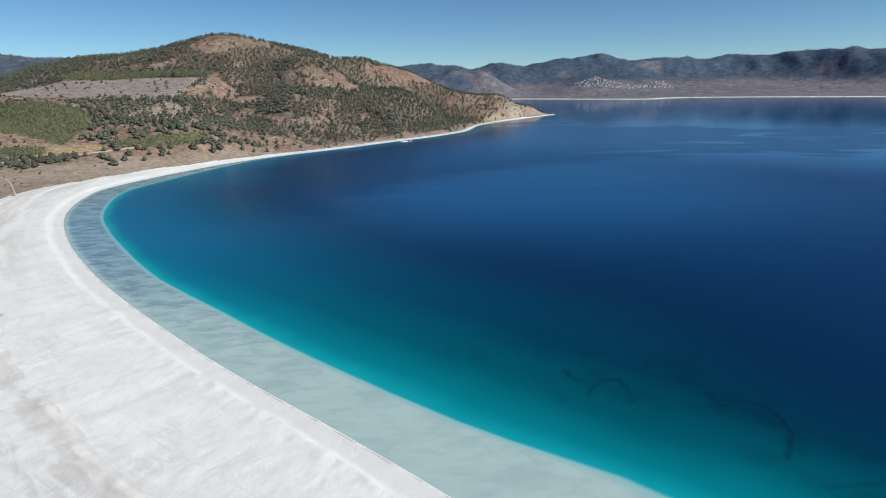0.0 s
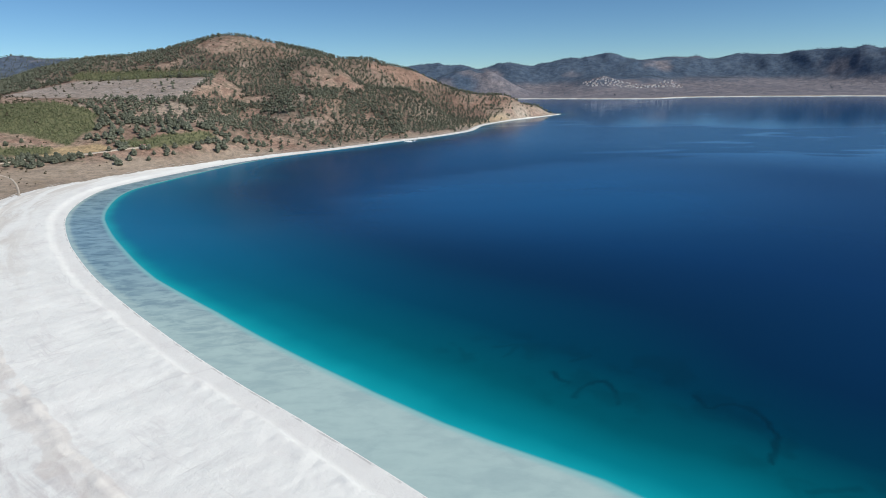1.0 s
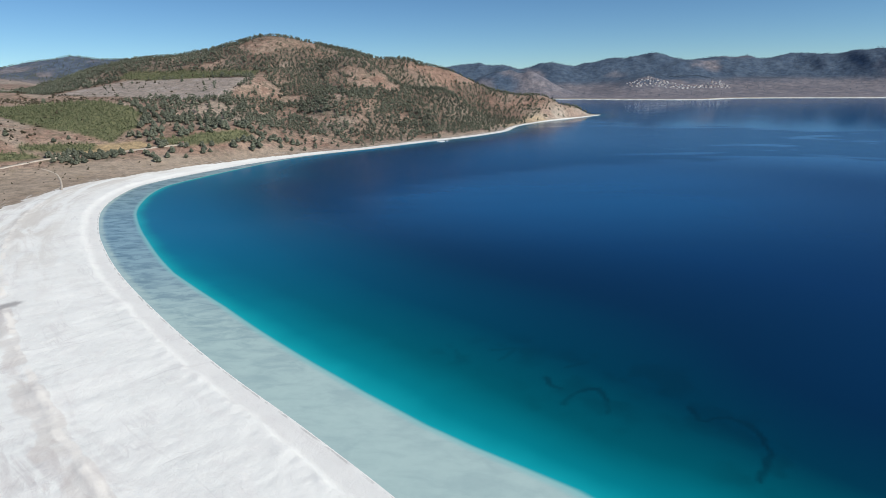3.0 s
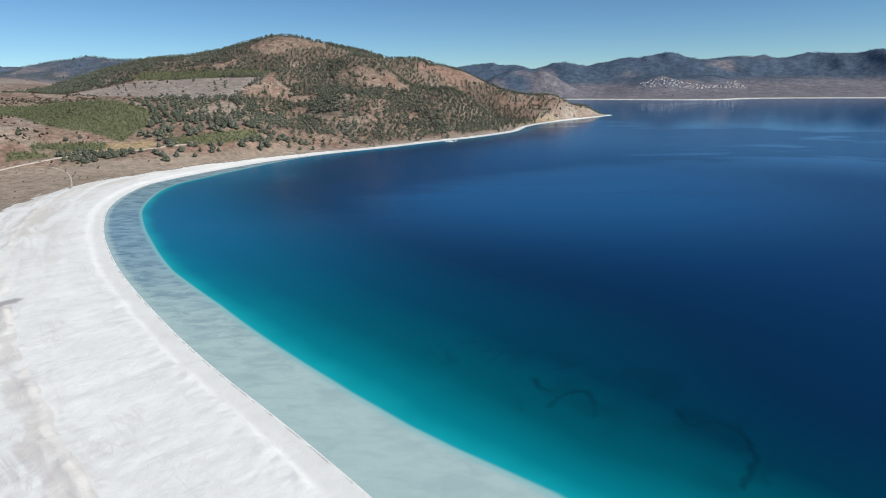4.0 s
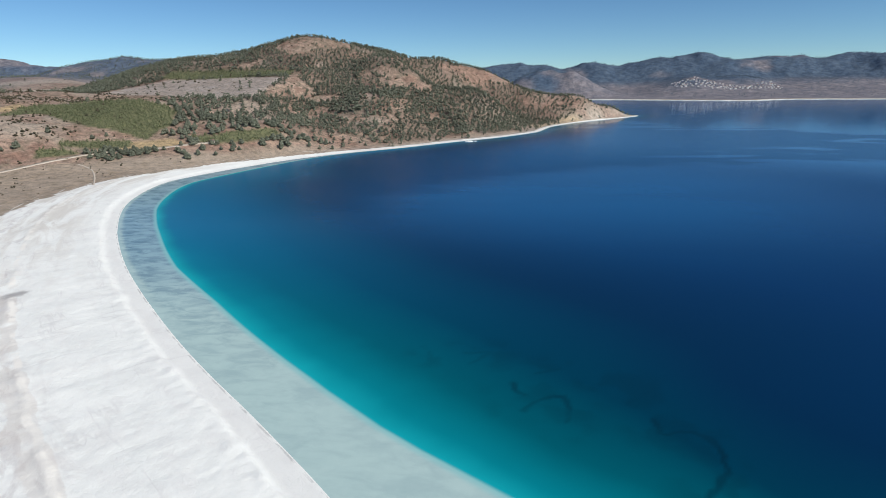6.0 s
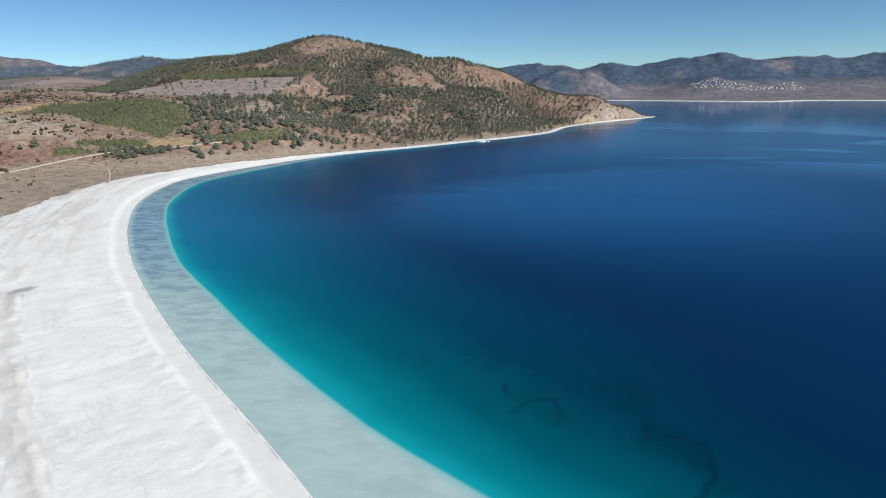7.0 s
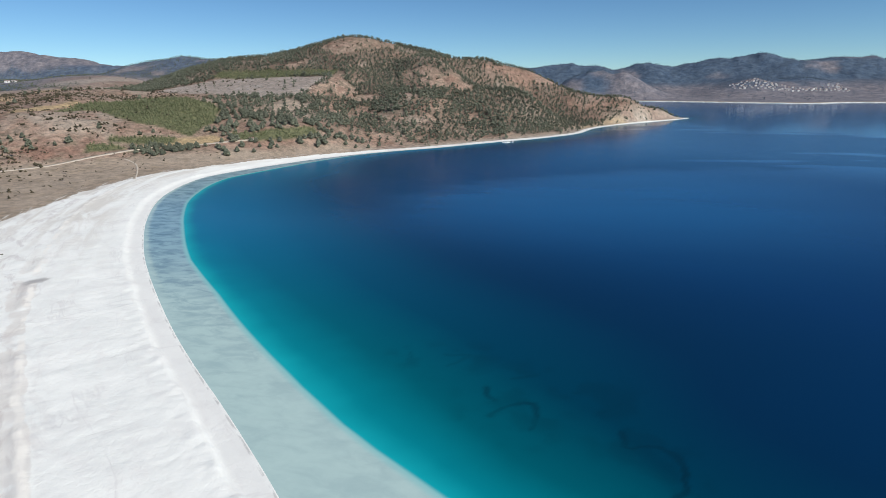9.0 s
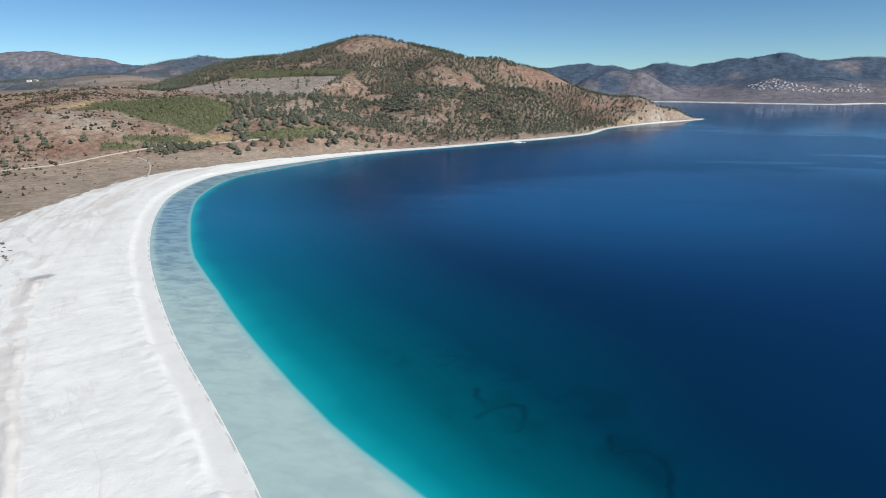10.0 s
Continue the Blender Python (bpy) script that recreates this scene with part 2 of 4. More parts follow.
def make_water_material():
    n = Nodes("lake_water")
    shelf, off, weed = n.channels("water_a")
    algae_sky = n.attr("algae_sky").outputs["Fac"]
    # light that comes back out of the water: the pale bed of the shelf, then turquoise, then blue as it gets deep
    wobble = n.math("ADD", off, n.math("MULTIPLY", n.math("SUBTRACT", n.noise(0.03, 3), 0.5), 0.02))
    body = n.ramp(wobble, [(0.0, (0.006, 0.36, 0.41)), (0.022, (0.001, 0.215, 0.265)), (0.065, (0.0, 0.102, 0.138)), (0.14, (0.0, 0.040, 0.078)),
                           (0.26, (0.001, 0.024, 0.070)), (0.45, (0.001, 0.028, 0.098)), (1.0, (0.001, 0.025, 0.096))])
    # wind lanes: a ruffled darker belt lies across the open water between paler calm ones, whose sky sheen is painted
    # into the body colour
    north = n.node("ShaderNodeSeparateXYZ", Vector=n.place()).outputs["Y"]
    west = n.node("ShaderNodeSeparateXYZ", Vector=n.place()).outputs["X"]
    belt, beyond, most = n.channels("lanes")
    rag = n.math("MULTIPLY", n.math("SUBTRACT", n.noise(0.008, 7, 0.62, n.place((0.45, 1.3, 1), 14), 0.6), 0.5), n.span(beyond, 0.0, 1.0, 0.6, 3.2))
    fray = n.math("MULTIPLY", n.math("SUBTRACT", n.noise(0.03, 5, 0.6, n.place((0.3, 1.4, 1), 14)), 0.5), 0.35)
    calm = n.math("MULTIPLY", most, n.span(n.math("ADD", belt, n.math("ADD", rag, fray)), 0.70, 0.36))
    lane_sheen = n.math("MULTIPLY", calm, n.span(n.noise(0.006, 6, 0.6, n.place((0.5, 1.4, 1), 20), 0.7), 0.3, 0.62, 0.7, 1.0))
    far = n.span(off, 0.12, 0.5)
    body = n.mix(n.math("MULTIPLY", lane_sheen, n.math("MULTIPLY", far, 0.8)), body, (0.005, 0.100, 0.268))
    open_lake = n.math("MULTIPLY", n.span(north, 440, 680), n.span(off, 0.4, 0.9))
    body = n.mix(n.math("MULTIPLY", open_lake, n.span(lane_sheen, 0.0, 0.6, 1.0, 0.0)), body, (0.001, 0.048, 0.142))
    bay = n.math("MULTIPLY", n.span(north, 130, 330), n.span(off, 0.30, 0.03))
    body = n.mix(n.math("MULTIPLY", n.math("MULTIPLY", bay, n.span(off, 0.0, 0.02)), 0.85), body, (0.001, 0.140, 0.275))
    # a paler body colour painted in to offset the hill's dark reflection
    mirror_lift = n.math("MULTIPLY", n.math("MULTIPLY", n.span(north, 180, 420), n.span(west, 260, -60)), n.span(off, 0.0, 0.05))
    body = n.mix(n.math("MULTIPLY", mirror_lift, 0.3), body, (0.010, 0.085, 0.205))
    body = n.mix(n.math("MULTIPLY", weed, 0.8), body, (0.001, 0.014, 0.028))
    mud = n.mix(n.noise(0.35, 4), (0.395, 0.545, 0.53), (0.46, 0.605, 0.58))
    # reflected sky on the northern shelf, put into the mud as a bluish tint
    mud = n.mix(n.math("MULTIPLY", n.span(algae_sky, 0.4, 0.95), 0.6), mud, (0.165, 0.315, 0.415))
    streak = n.noise(0.17, 6, 0.6, n.place((0.6, 1.3, 1), 16), 0.6)
    veil = n.noise(0.06, 3, 0.5, n.place((0.8, 1.3, 1), 16))
    mud = n.mix(n.math("MULTIPLY", n.span(n.math("ADD", streak, n.math("MULTIPLY", n.math("SUBTRACT", veil, 0.5), 0.5)), 0.34, 0.72), algae_sky), mud, (0.13, 0.225, 0.285))
    rim = n.mix(n.span(shelf, 0.86, 1.0), mud, (0.25, 0.53, 0.53))
    body = n.mix(n.span(shelf, 0.97, 1.035), rim, body)
    ripple = n.math("ADD", n.noise(0.55, 3), n.math("MULTIPLY", n.noise(2.3, 2), 0.4))
    normal = n.bump(ripple, 0.12, 0.12)
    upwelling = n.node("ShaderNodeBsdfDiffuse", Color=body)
    gloss = n.node("ShaderNodeBsdfGlossy", Color=(0.86, 0.94, 1.0), Roughness=n.span(n.math("MULTIPLY", lane_sheen, beyond), 0.0, 1.0, 0.18, 0.07), Normal=normal)
    fresnel = n.node("ShaderNodeFresnel", IOR=1.30, Normal=normal)
    both = n.node("ShaderNodeMixShader")
    n.put(both.inputs[0], n.math("MULTIPLY", fresnel.outputs[0], n.math("ADD", n.span(calm, 0.0, 0.5, 0.52, 0.70), n.math("MULTIPLY", beyond, 0.24)))), n.put(both.inputs[1], upwelling.outputs[0]), n.put(both.inputs[2], gloss.outputs[0])
    return n.finish(both.outputs[0])


def make_leaf_material(name, dark, light):
    n = Nodes(name)
    g = n.tree.nodes.new("ShaderNodeNewGeometry")
    col = n.mix(g.outputs["Random Per Island"], dark, light)
    col = n.mix(n.math("MULTIPLY", n.span(n.noise(0.012, 3), 0.4, 0.65), 0.45), col, tuple(0.6 * v for v in dark))
    return n.solid(n.mix(n.math("MULTIPLY", n.noise(3.0, 3), 0.35), col, light), 0.75, None, 0.25)


def make_plain(name, a, b, scale, roughness=0.9):
    n = Nodes(name)
    return n.solid(n.mix(n.span(n.noise(scale, 4), 0.35, 0.65), a, b), roughness)


GROUND = make_ground_material()
WATER = make_water_material()
PINE = make_leaf_material("pine_needles", (0.082, 0.096, 0.070), (0.170, 0.182, 0.132))
# needles across the lake carry the blue of distance haze in their colour
HAZY_PINE = make_leaf_material("hazy_pine_needles", (0.066, 0.098, 0.134), (0.112, 0.146, 0.178))
YOUNG_PINE = make_leaf_material("young_pine_needles", (0.122, 0.142, 0.074), (0.186, 0.206, 0.110))
SCRUB = make_leaf_material("scrub_leaves", (0.045, 0.045, 0.028), (0.105, 0.088, 0.056))
HEATH = make_leaf_material("rusty_heath_leaves", (0.120, 0.070, 0.052), (0.215, 0.135, 0.100))
BARK = make_plain("bark", (0.085, 0.06, 0.045), (0.15, 0.11, 0.08), 2.0)
TRACK = make_plain("track_gravel", (0.44, 0.38, 0.31), (0.52, 0.46, 0.385), 0.4)
LIMEWASH = make_plain("limewashed_wall", (0.62, 0.62, 0.61), (0.82, 0.81, 0.79), 0.03)
ROOF_TILE = make_plain("roof_tiles", (0.27, 0.16, 0.125), (0.36, 0.235, 0.19), 0.3)
GREY_WALL = make_plain("weathered_wall", (0.30, 0.28, 0.26), (0.40, 0.38, 0.35), 0.6)
CHALK_ROCK = make_plain("chalk_rock", (0.70, 0.70, 0.67), (0.80, 0.79, 0.76), 0.8)


# ---------------------------------------------------------------- landform
def lattice(ix, iy, seed):
    """A repeatable random number between 0 and 1 for each lattice corner."""
    h = (ix.astype(np.int64) * 374761393 + iy.astype(np.int64) * 668265263 + seed * 974634541) & 0xFFFFFFFF
    h = ((h ^ (h >> 13)) * 1274126177) & 0xFFFFFFFF
    h = ((h ^ (h >> 16)) * 2246822519) & 0xFFFFFFFF
    return ((h ^ (h >> 15)) & 0xFFFFFF) / float(0xFFFFFF)


def value_noise(x, y, size, seed=0):
    """Smooth noise between -1 and 1 with lumps of the given size in metres."""
    x, y = np.asarray(x, float) / size, np.asarray(y, float) / size
    ix, iy = np.floor(x), np.floor(y)
    fx, fy = x - ix, y - iy
    fx, fy = fx * fx * fx * (fx * (fx * 6 - 15) + 10), fy * fy * fy * (fy * (fy * 6 - 15) + 10)
    a = lattice(ix, iy, seed) * (1 - fx) + lattice(ix + 1, iy, seed) * fx
    b = lattice(ix, iy + 1, seed) * (1 - fx) + lattice(ix + 1, iy + 1, seed) * fx
    return 2 * (a * (1 - fy) + b * fy) - 1


def fbm(x, y, size, octaves=4, seed=0, gain=0.5):
    total, amp, norm = 0.0, 1.0, 0.0
    for k in range(octaves):
        c, s = math.cos(1.1 * k + 0.4), math.sin(1.1 * k + 0.4)
        total = total + amp * value_noise(c * x - s * y, s * x + c * y, size / 2 ** k, seed + 17 * k)
        norm += amp
        amp *= gain
    return total / norm


def ridged(x, y, size, octaves=4, seed=0):
    """Noise with sharp crests and round valleys, from 0 to 1."""
    total, amp, norm = 0.0, 1.0, 0.0
    for k in range(octaves):
        c, s = math.cos(0.9 * k + 0.2), math.sin(0.9 * k + 0.2)
        total = total + amp * (1 - abs(value_noise(c * x - s * y, s * x + c * y, size / 2 ** k, seed + 31 * k)))
        norm += amp
        amp *= 0.5
    return total / norm


def ease(a, b, v):
    t = np.clip((np.asarray(v, float) - a) / (b - a), 0, 1)
    return t * t * (3 - 2 * t)


def smooth_line(points, steps=6, closed=False):
    """A Catmull-Rom curve through the points."""
    p = np.array(points, float)
    n = len(p)
    out = []
    for i in range(n if closed else n - 1):
        if closed:
            a, b, c, d = p[(i - 1) % n], p[i], p[(i + 1) % n], p[(i + 2) % n]
        else:
            a, b, c, d = p[max(i - 1, 0)], p[i], p[i + 1], p[min(i + 2, n - 1)]
        for k in range(steps):
            t = k / steps
            out.append(0.5 * (2 * b + (c - a) * t + (2 * a - 5 * b + 4 * c - d) * t * t + (3 * b - a - 3 * c + d) * t ** 3))
    if not closed:
        out.append(p[-1])
    return np.array(out)


def line_distance(x, y, line, closed=False):
    """The distance of each place from a broken line."""
    best = np.full(np.shape(x), 1e18)
    pairs = zip(line, np.roll(line, -1, 0)) if closed else zip(line[:-1], line[1:])
    for (ax, ay), (bx, by) in pairs:
        ux, uy = bx - ax, by - ay
        t = np.clip(((x - ax) * ux + (y - ay) * uy) / (ux * ux + uy * uy + 1e-9), 0, 1)
        best = np.minimum(best, (x - ax - t * ux) ** 2 + (y - ay - t * uy) ** 2)
    return np.sqrt(best)


def inside(x, y, line):
    """True where a place lies inside a closed line."""
    odd = np.zeros(np.shape(x), bool)
    for (ax, ay), (bx, by) in zip(line, np.roll(line, -1, 0)):
        if ay != by:
            odd ^= ((ay > y) != (by > y)) & (x < (bx - ax) * (y - ay) / (by - ay) + ax)
    return odd


# the water's edge: the white bay, the headland, the back of it, the far shore and the unseen rest
BAY = [(300, -190), (190, -85), (100, 8), (45, 57), (3, 97), (-11, 110), (-30, 127), (-52, 146), (-78, 170), (-113, 205), (-143, 237),
       (-170, 269), (-200, 308), (-234, 360), (-255, 405), (-269, 455), (-268, 490), (-250, 550), (-219, 621), (-174, 684)]
HEADLAND = [(-119, 741), (-54, 822), (-14, 865), (30, 928), (57, 982), (80, 1080), (126, 1172), (181, 1248), (242, 1325), (284, 1390),
            (268, 1425), (205, 1450), (90, 1500), (-10, 1600), (-50, 1800), (-20, 2100), (110, 2480)]
FAR_SHORE = [(330, 2500), (430, 2450), (523, 2385), (620, 2320), (720, 2265), (820, 2235), (900, 2290), (985, 2315), (1150, 2275), (1320, 2200),
             (1570, 2062), (2000, 1700), (2350, 1000), (2200, 0), (1500, -600), (800, -500)]
SHORE = smooth_line(BAY + HEADLAND + FAR_SHORE, 4, True)
# width of the white shore and of the pale shelf under water, by the distance north
SHORE_Y = [-200, 100, 250, 330, 420, 500, 590, 660, 700, 900, 1050, 1300, 1400]
WHITE_WIDTH = [150, 120, 84, 70, 57, 37, 22, 16, 14, 12, 9, 8, 6]
SHELF_Y = [-200, 96, 103, 110, 117, 125, 140, 200, 240, 300, 360, 400, 440, 480, 520, 590, 660, 700, 900, 1400]
SHELF_WIDTH = [45, 28.8, 28.4, 25.9, 23.4, 21.6, 20.5, 20.9, 19.0, 21, 21.3, 23, 23, 24.5, 22.5, 16, 5, 3, 2.5, 2]


def shore_distance(x, y):
    """Metres inland of the water's edge; minus: out in the lake."""
    d = line_distance(x, y, SHORE, True)
    return np.where(inside(x, y, SHORE), -d, d)


def shore_along(x, y):
    """Metres along the water's edge to the nearest point of it."""
    best, along, run = np.full(np.shape(x), 1e18), np.zeros(np.shape(x)), 0.0
    for (ax, ay), (bx, by) in zip(SHORE[:84], SHORE[1:85]):
        ux, uy = bx - ax, by - ay
        size = math.hypot(ux, uy)
        t = np.clip(((x - ax) * ux + (y - ay) * uy) / (size * size + 1e-9), 0, 1)
        far = (x - ax - t * ux) ** 2 + (y - ay - t * uy) ** 2
        along = np.where(far < best, run + t * size, along)
        best = np.minimum(best, far)
        run += size
    return along


def beach_relief(x, y, d):
    """Swash slope, scalloped scarp, washed channels and an old storm ridge on the white shore."""
    s = shore_along(x, y)
    edge = 6.4 + 1.0 * value_noise(s, 0 * s, 13, 3) + 0.3 * value_noise(s, 0 * s, 4.5, 5)
    rise = 0.8 * ease(0, 1, (d - edge) / 1.5) - 0.05 * ease(1, 9, d - edge)
    back = ease(0, 3, d - edge)
    hummock = 0.22 * fbm(s, d * 0.5, 9, 5, 11) + 0.07 * fbm(s * 1.2, d * 0.9, 3.2, 2, 12)
    rill = -0.12 * ease(0.93, 0.99, ridged(s * 0.5 + 0.5 * d, d * 0.8 - 0.2 * s, 11, 2, 21))
    crumble = 0.34 * fbm(s, d * 0.8, 3.6, 2, 24) * ease(0, 1.2, d - edge) * ease(9, 2, d - edge)
    hummock = hummock + rill + crumble
    channel = -0.22 * ease(0.92, 0.985, ridged(s + 0.6 * d, d * 0.4, 30, 3, 14)) * ease(40, 15, d)
    ridge_at = 43 + 1.6 * value_noise(s, 0 * s, 40, 8) + 0.8 * value_noise(s, 0 * s, 9, 9)
    ridge = 0.55 * np.exp(-((d - ridge_at) / 1.6) ** 2) * ease(-0.5, 0.3, value_noise(s, 0 * s, 23, 10))
    return (rise + back * (hummock + channel + ridge)) * ease(0, 1, d)


def far_part(x, y):
    """0 on the near side of the lake, 1 beyond it."""
    return ease(1500, 1750, y)


def hills(x, y, table):
    total = 0.0
    for cx, cy, high, wide, deep, turn in table:
        c, s = math.cos(radians(turn)), math.sin(radians(turn))
        u, v = (c * (x - cx) + s * (y - cy)) / wide, (-s * (x - cx) + c * (y - cy)) / deep
        total = total + high * np.exp(-0.5 * (u * u + v * v))
    return total


# the sloping terrace of the fallow field, and its plane
TERRACE = np.array([(-690, 880), (-640, 985), (-540, 1005), (-360, 985), (-335, 930), (-350, 830), (-400, 795), (-510, 850)], float)
TERRACE_PLANE = (0.0556, 0.1909, -68.2)


def base_height(x, y, d):
    """The land without its hills: a flat shore that rises slowly inland."""
    near = 0.075 * np.clip(d, 0, 9) + 0.9 * ease(6, 60, d) + 0.022 * np.clip(d - 60, 0, 900) + 5 * ease(20, 90, d) * ease(560, 700, y)
    far = 2 * ease(0, 10, d) + 0.012 * np.clip(d, 0, 350) + 0.06 * np.clip(d - 350, 0, 450)
    f = far_part(x, y)
    return near * (1 - f) + far * f


def relief(x, y, d, hill):
    """Gullies and humps, larger on higher ground."""
    rough = np.clip(hill / 90, 0, 1) * (1 - 0.85 * np.exp(-((x + 500) / 130) ** 2 - ((y - 910) / 70) ** 2))
    near = 7 * rough * (ridged(x, y, 190, 4, 5) - 0.62) + (0.3 + 2.0 * np.clip(hill / 30, 0, 1)) * fbm(x, y, 60, 4, 9)
    far = 85 * np.clip(hill / 140, 0, 1) * (ridged(x, y, 400, 5, 23) - 0.66) + 34 * np.clip(hill / 110, 0, 1) * (ridged(x, y * 0.45, 150, 3, 29) - 0.66) + 3 * np.clip(d / 500, 0, 1) * fbm(x, y, 150, 3, 3)
    left = ease(-700, -1000, x) * (1 - far_part(x, y))
    f = np.maximum(far_part(x, y), left)
    return near * (1 - f) + far * f * (1 - 0.5 * ease(-600, -900, x))


def ground_height(x, y, d=None):
    x, y = np.asarray(x, float), np.asarray(y, float)
    d = shore_distance(x, y) if d is None else d
    hill = (hills(x, y, NEAR_HILLS) + hills(x, y, HEADLAND_HILLS) + hills(x, y, SLOPE_HILLS)) * ease(0, 1, (d - 4) / np.interp(x, [0, 120], [86, 34])) + (hills(x, y, FAR_HILLS) + hills(x, y, FAR_HILLS_EAST) + hills(x, y, WEST_HILLS) + hills(x, y, WEST_PLATEAU) + hills(x, y, WEST_RANGE)) * ease(20, 260, d)
    terrace = ease(-35, 25, np.where(inside(x, y, TERRACE), 1, -1) * line_distance(x, y, TERRACE, True))
    hill = hill * (1 - terrace) + terrace * (TERRACE_PLANE[0] * x + TERRACE_PLANE[1] * y + TERRACE_PLANE[2] - base_height(x, y, d))
    land = base_height(x, y, d) + hill + relief(x, y, d, np.maximum(hill - hills(x, y, WEST_PLATEAU), 0)) * ease(8, 90, d) * (1 - 0.8 * terrace)
    close = (d > 0) & (d < 110) & (y < 640) & (x < 120)
    if close.any():
        land = np.array(land)
        land[close] += beach_relief(x[close], y[close], d[close]) * ease(110, 70, d[close]) * ease(640, 520, y[close])
    shelf = np.interp(y, SHELF_Y, SHELF_WIDTH)
    bed = -0.06 * np.clip(-d, 0, 12) - 9 * ease(0, 45, -d - shelf) - 10 * ease(40, 300, -d - shelf)
    return np.where(d > 0, np.maximum(land, 0.06 * np.minimum(d, 4)), bed)


# hills: middle x, y, height, half widths along and across, turn
NEAR_HILLS = [
    (-360, 1125, 99.7, 85, 85, 0), (-460, 1110, 55.6, 85, 85, 0), (-590, 1110, 65.3, 85, 85, 0), (-700, 1080, 30.6, 85, 85, 0), (-520, 920, 55.3, 85, 85, 0),
    (-640, 900, -0.8, 85, 85, 0), (-760, 900, 37.0, 85, 85, 0), (-370, 1020, 11.8, 62, 62, 0), (-300, 960, 39.0, 62, 62, 0), (-380, 880, 44.7, 62, 62, 0),
    (-300, 860, -21.3, 62, 62, 0), (-360, 720, 7.0, 62, 62, 0), (-345, 610, 18.3, 62, 62, 0), (-480, 630, -15.3, 62, 62, 0), (-570, 620, 65.3, 62, 62, 0),
    (-470, 545, 25.9, 62, 62, 0), (-560, 540, 41.9, 62, 62, 0), (-780, 1150, 1.1, 70, 70, 0),
]
HEADLAND_HILLS = [
    (-290, 1140, 32.5, 52, 52, 0), (-220, 1180, 67.6, 52, 52, 0), (-200, 1050, 83.2, 52, 52, 0), (-145, 1240, 86.2, 52, 52, 0), (-60, 1290, 69.3, 52, 52, 0),
    (30, 1290, 32.8, 52, 52, 0), (110, 1270, 23.4, 52, 52, 0), (-110, 990, 26.1, 52, 52, 0), (-40, 1060, 58.9, 52, 52, 0), (-200, 900, 43.5, 52, 52, 0),
    (-100, 1120, 17.4, 52, 52, 0), (-260, 680, 17.2, 52, 52, 0), (150, 1295, 21.1, 32, 32, 0), (185, 1315, 3.1, 32, 32, 0), (222, 1342, 19.1, 32, 32, 0),
]
FAR_HILLS = [
    (-330, 3500, 82.4, 105, 170, 0), (-190, 3500, 49.1, 105, 170, 0), (-50, 3500, 72.9, 105, 170, 0), (90, 3500, 75.2, 105, 170, 0), (230, 3500, 30.5, 105, 170, 0),
    (370, 3500, 82.5, 105, 170, 0), (510, 3500, 64.8, 105, 170, 0), (650, 3500, 52.1, 105, 170, 0), (790, 3500, 96.8, 105, 170, 0), (930, 3500, 52.8, 105, 170, 0),
    (1070, 3500, 126.4, 105, 170, 0), (1210, 3500, 57.8, 105, 170, 0), (1350, 3500, 100.0, 105, 170, 0), (940, 3440, 44.3, 45, 90, 0), (40, 2860, 89.9, 85, 130, 0),
    (150, 2860, 26.0, 85, 130, 0), (260, 2860, 93.3, 85, 130, 0), (-470, 3500, 38.8, 105, 170, 0),
]
FAR_HILLS_EAST = [
    (1490, 3490, 55.6, 105, 170, 0), (1640, 3480, 83.5, 105, 170, 0), (1790, 3420, 86.4, 105, 170, 0), (1920, 3320, 85.0, 105, 170, 0), (2040, 3170, 103.4, 105, 170, 0),
    (2150, 2980, 88.7, 105, 170, 0), (2260, 2800, 141.3, 105, 170, 0), (2400, 2600, 6.9, 105, 170, 0), (800, 3080, 30.5, 110, 110, 0), (1040, 3080, 36.9, 110, 110, 0),
    (1380, 3040, 23.1, 110, 110, 0), (1570, 3020, 11.3, 110, 110, 0), (1880, 2940, -6.5, 110, 110, 0), (720, 2900, 21.9, 110, 110, 0),
]
WEST_HILLS = [
    (-2000, 1980, 0.1, 105, 170, 0), (-1800, 1950, 4.4, 105, 170, 0), (-1620, 1920, -15.5, 105, 170, 0), (-1460, 1910, 82.0, 105, 170, 0), (-1300, 1900, 89.1, 105, 170, 0),
    (-1140, 1890, 92.0, 105, 170, 0), (-980, 1890, 60.2, 105, 170, 0), (-1250, 2300, 33.3, 105, 170, 0), (-1100, 2300, -19.9, 105, 170, 0),
]
WEST_PLATEAU = [
    (-700, 700, 59.7, 130, 130, 0), (-820, 880, -51.2, 130, 130, 0), (-760, 1060, 32.1, 130, 130, 0), (-900, 1050, 4.5, 150, 150, 0), (-980, 850, 56.9, 150, 150, 0),
    (-1050, 1250, 51.5, 170, 170, 0), (-1200, 1050, -0.5, 170, 170, 0), (-1300, 1400, 62.1, 180, 180, 0), (-1450, 1200, -11.8, 180, 180, 0), (-1550, 1600, 29.5, 190, 190, 0),
    (-1700, 1350, 31.0, 190, 190, 0), (-1900, 1700, 59.9, 200, 200, 0), (-2050, 2050, 1.6, 200, 200, 0), (-1500, 2000, -15.9, 190, 190, 0), (-1850, 2250, 0.2, 200, 200, 0),
    (-2300, 2250, -0.1, 200, 200, 0), (-2250, 1900, 1.0, 200, 200, 0), (-650, 600, -25.3, 70, 70, 0), (-560, 600, -52.7, 60, 60, 0), (-600, 520, -24.6, 60, 60, 0),
]
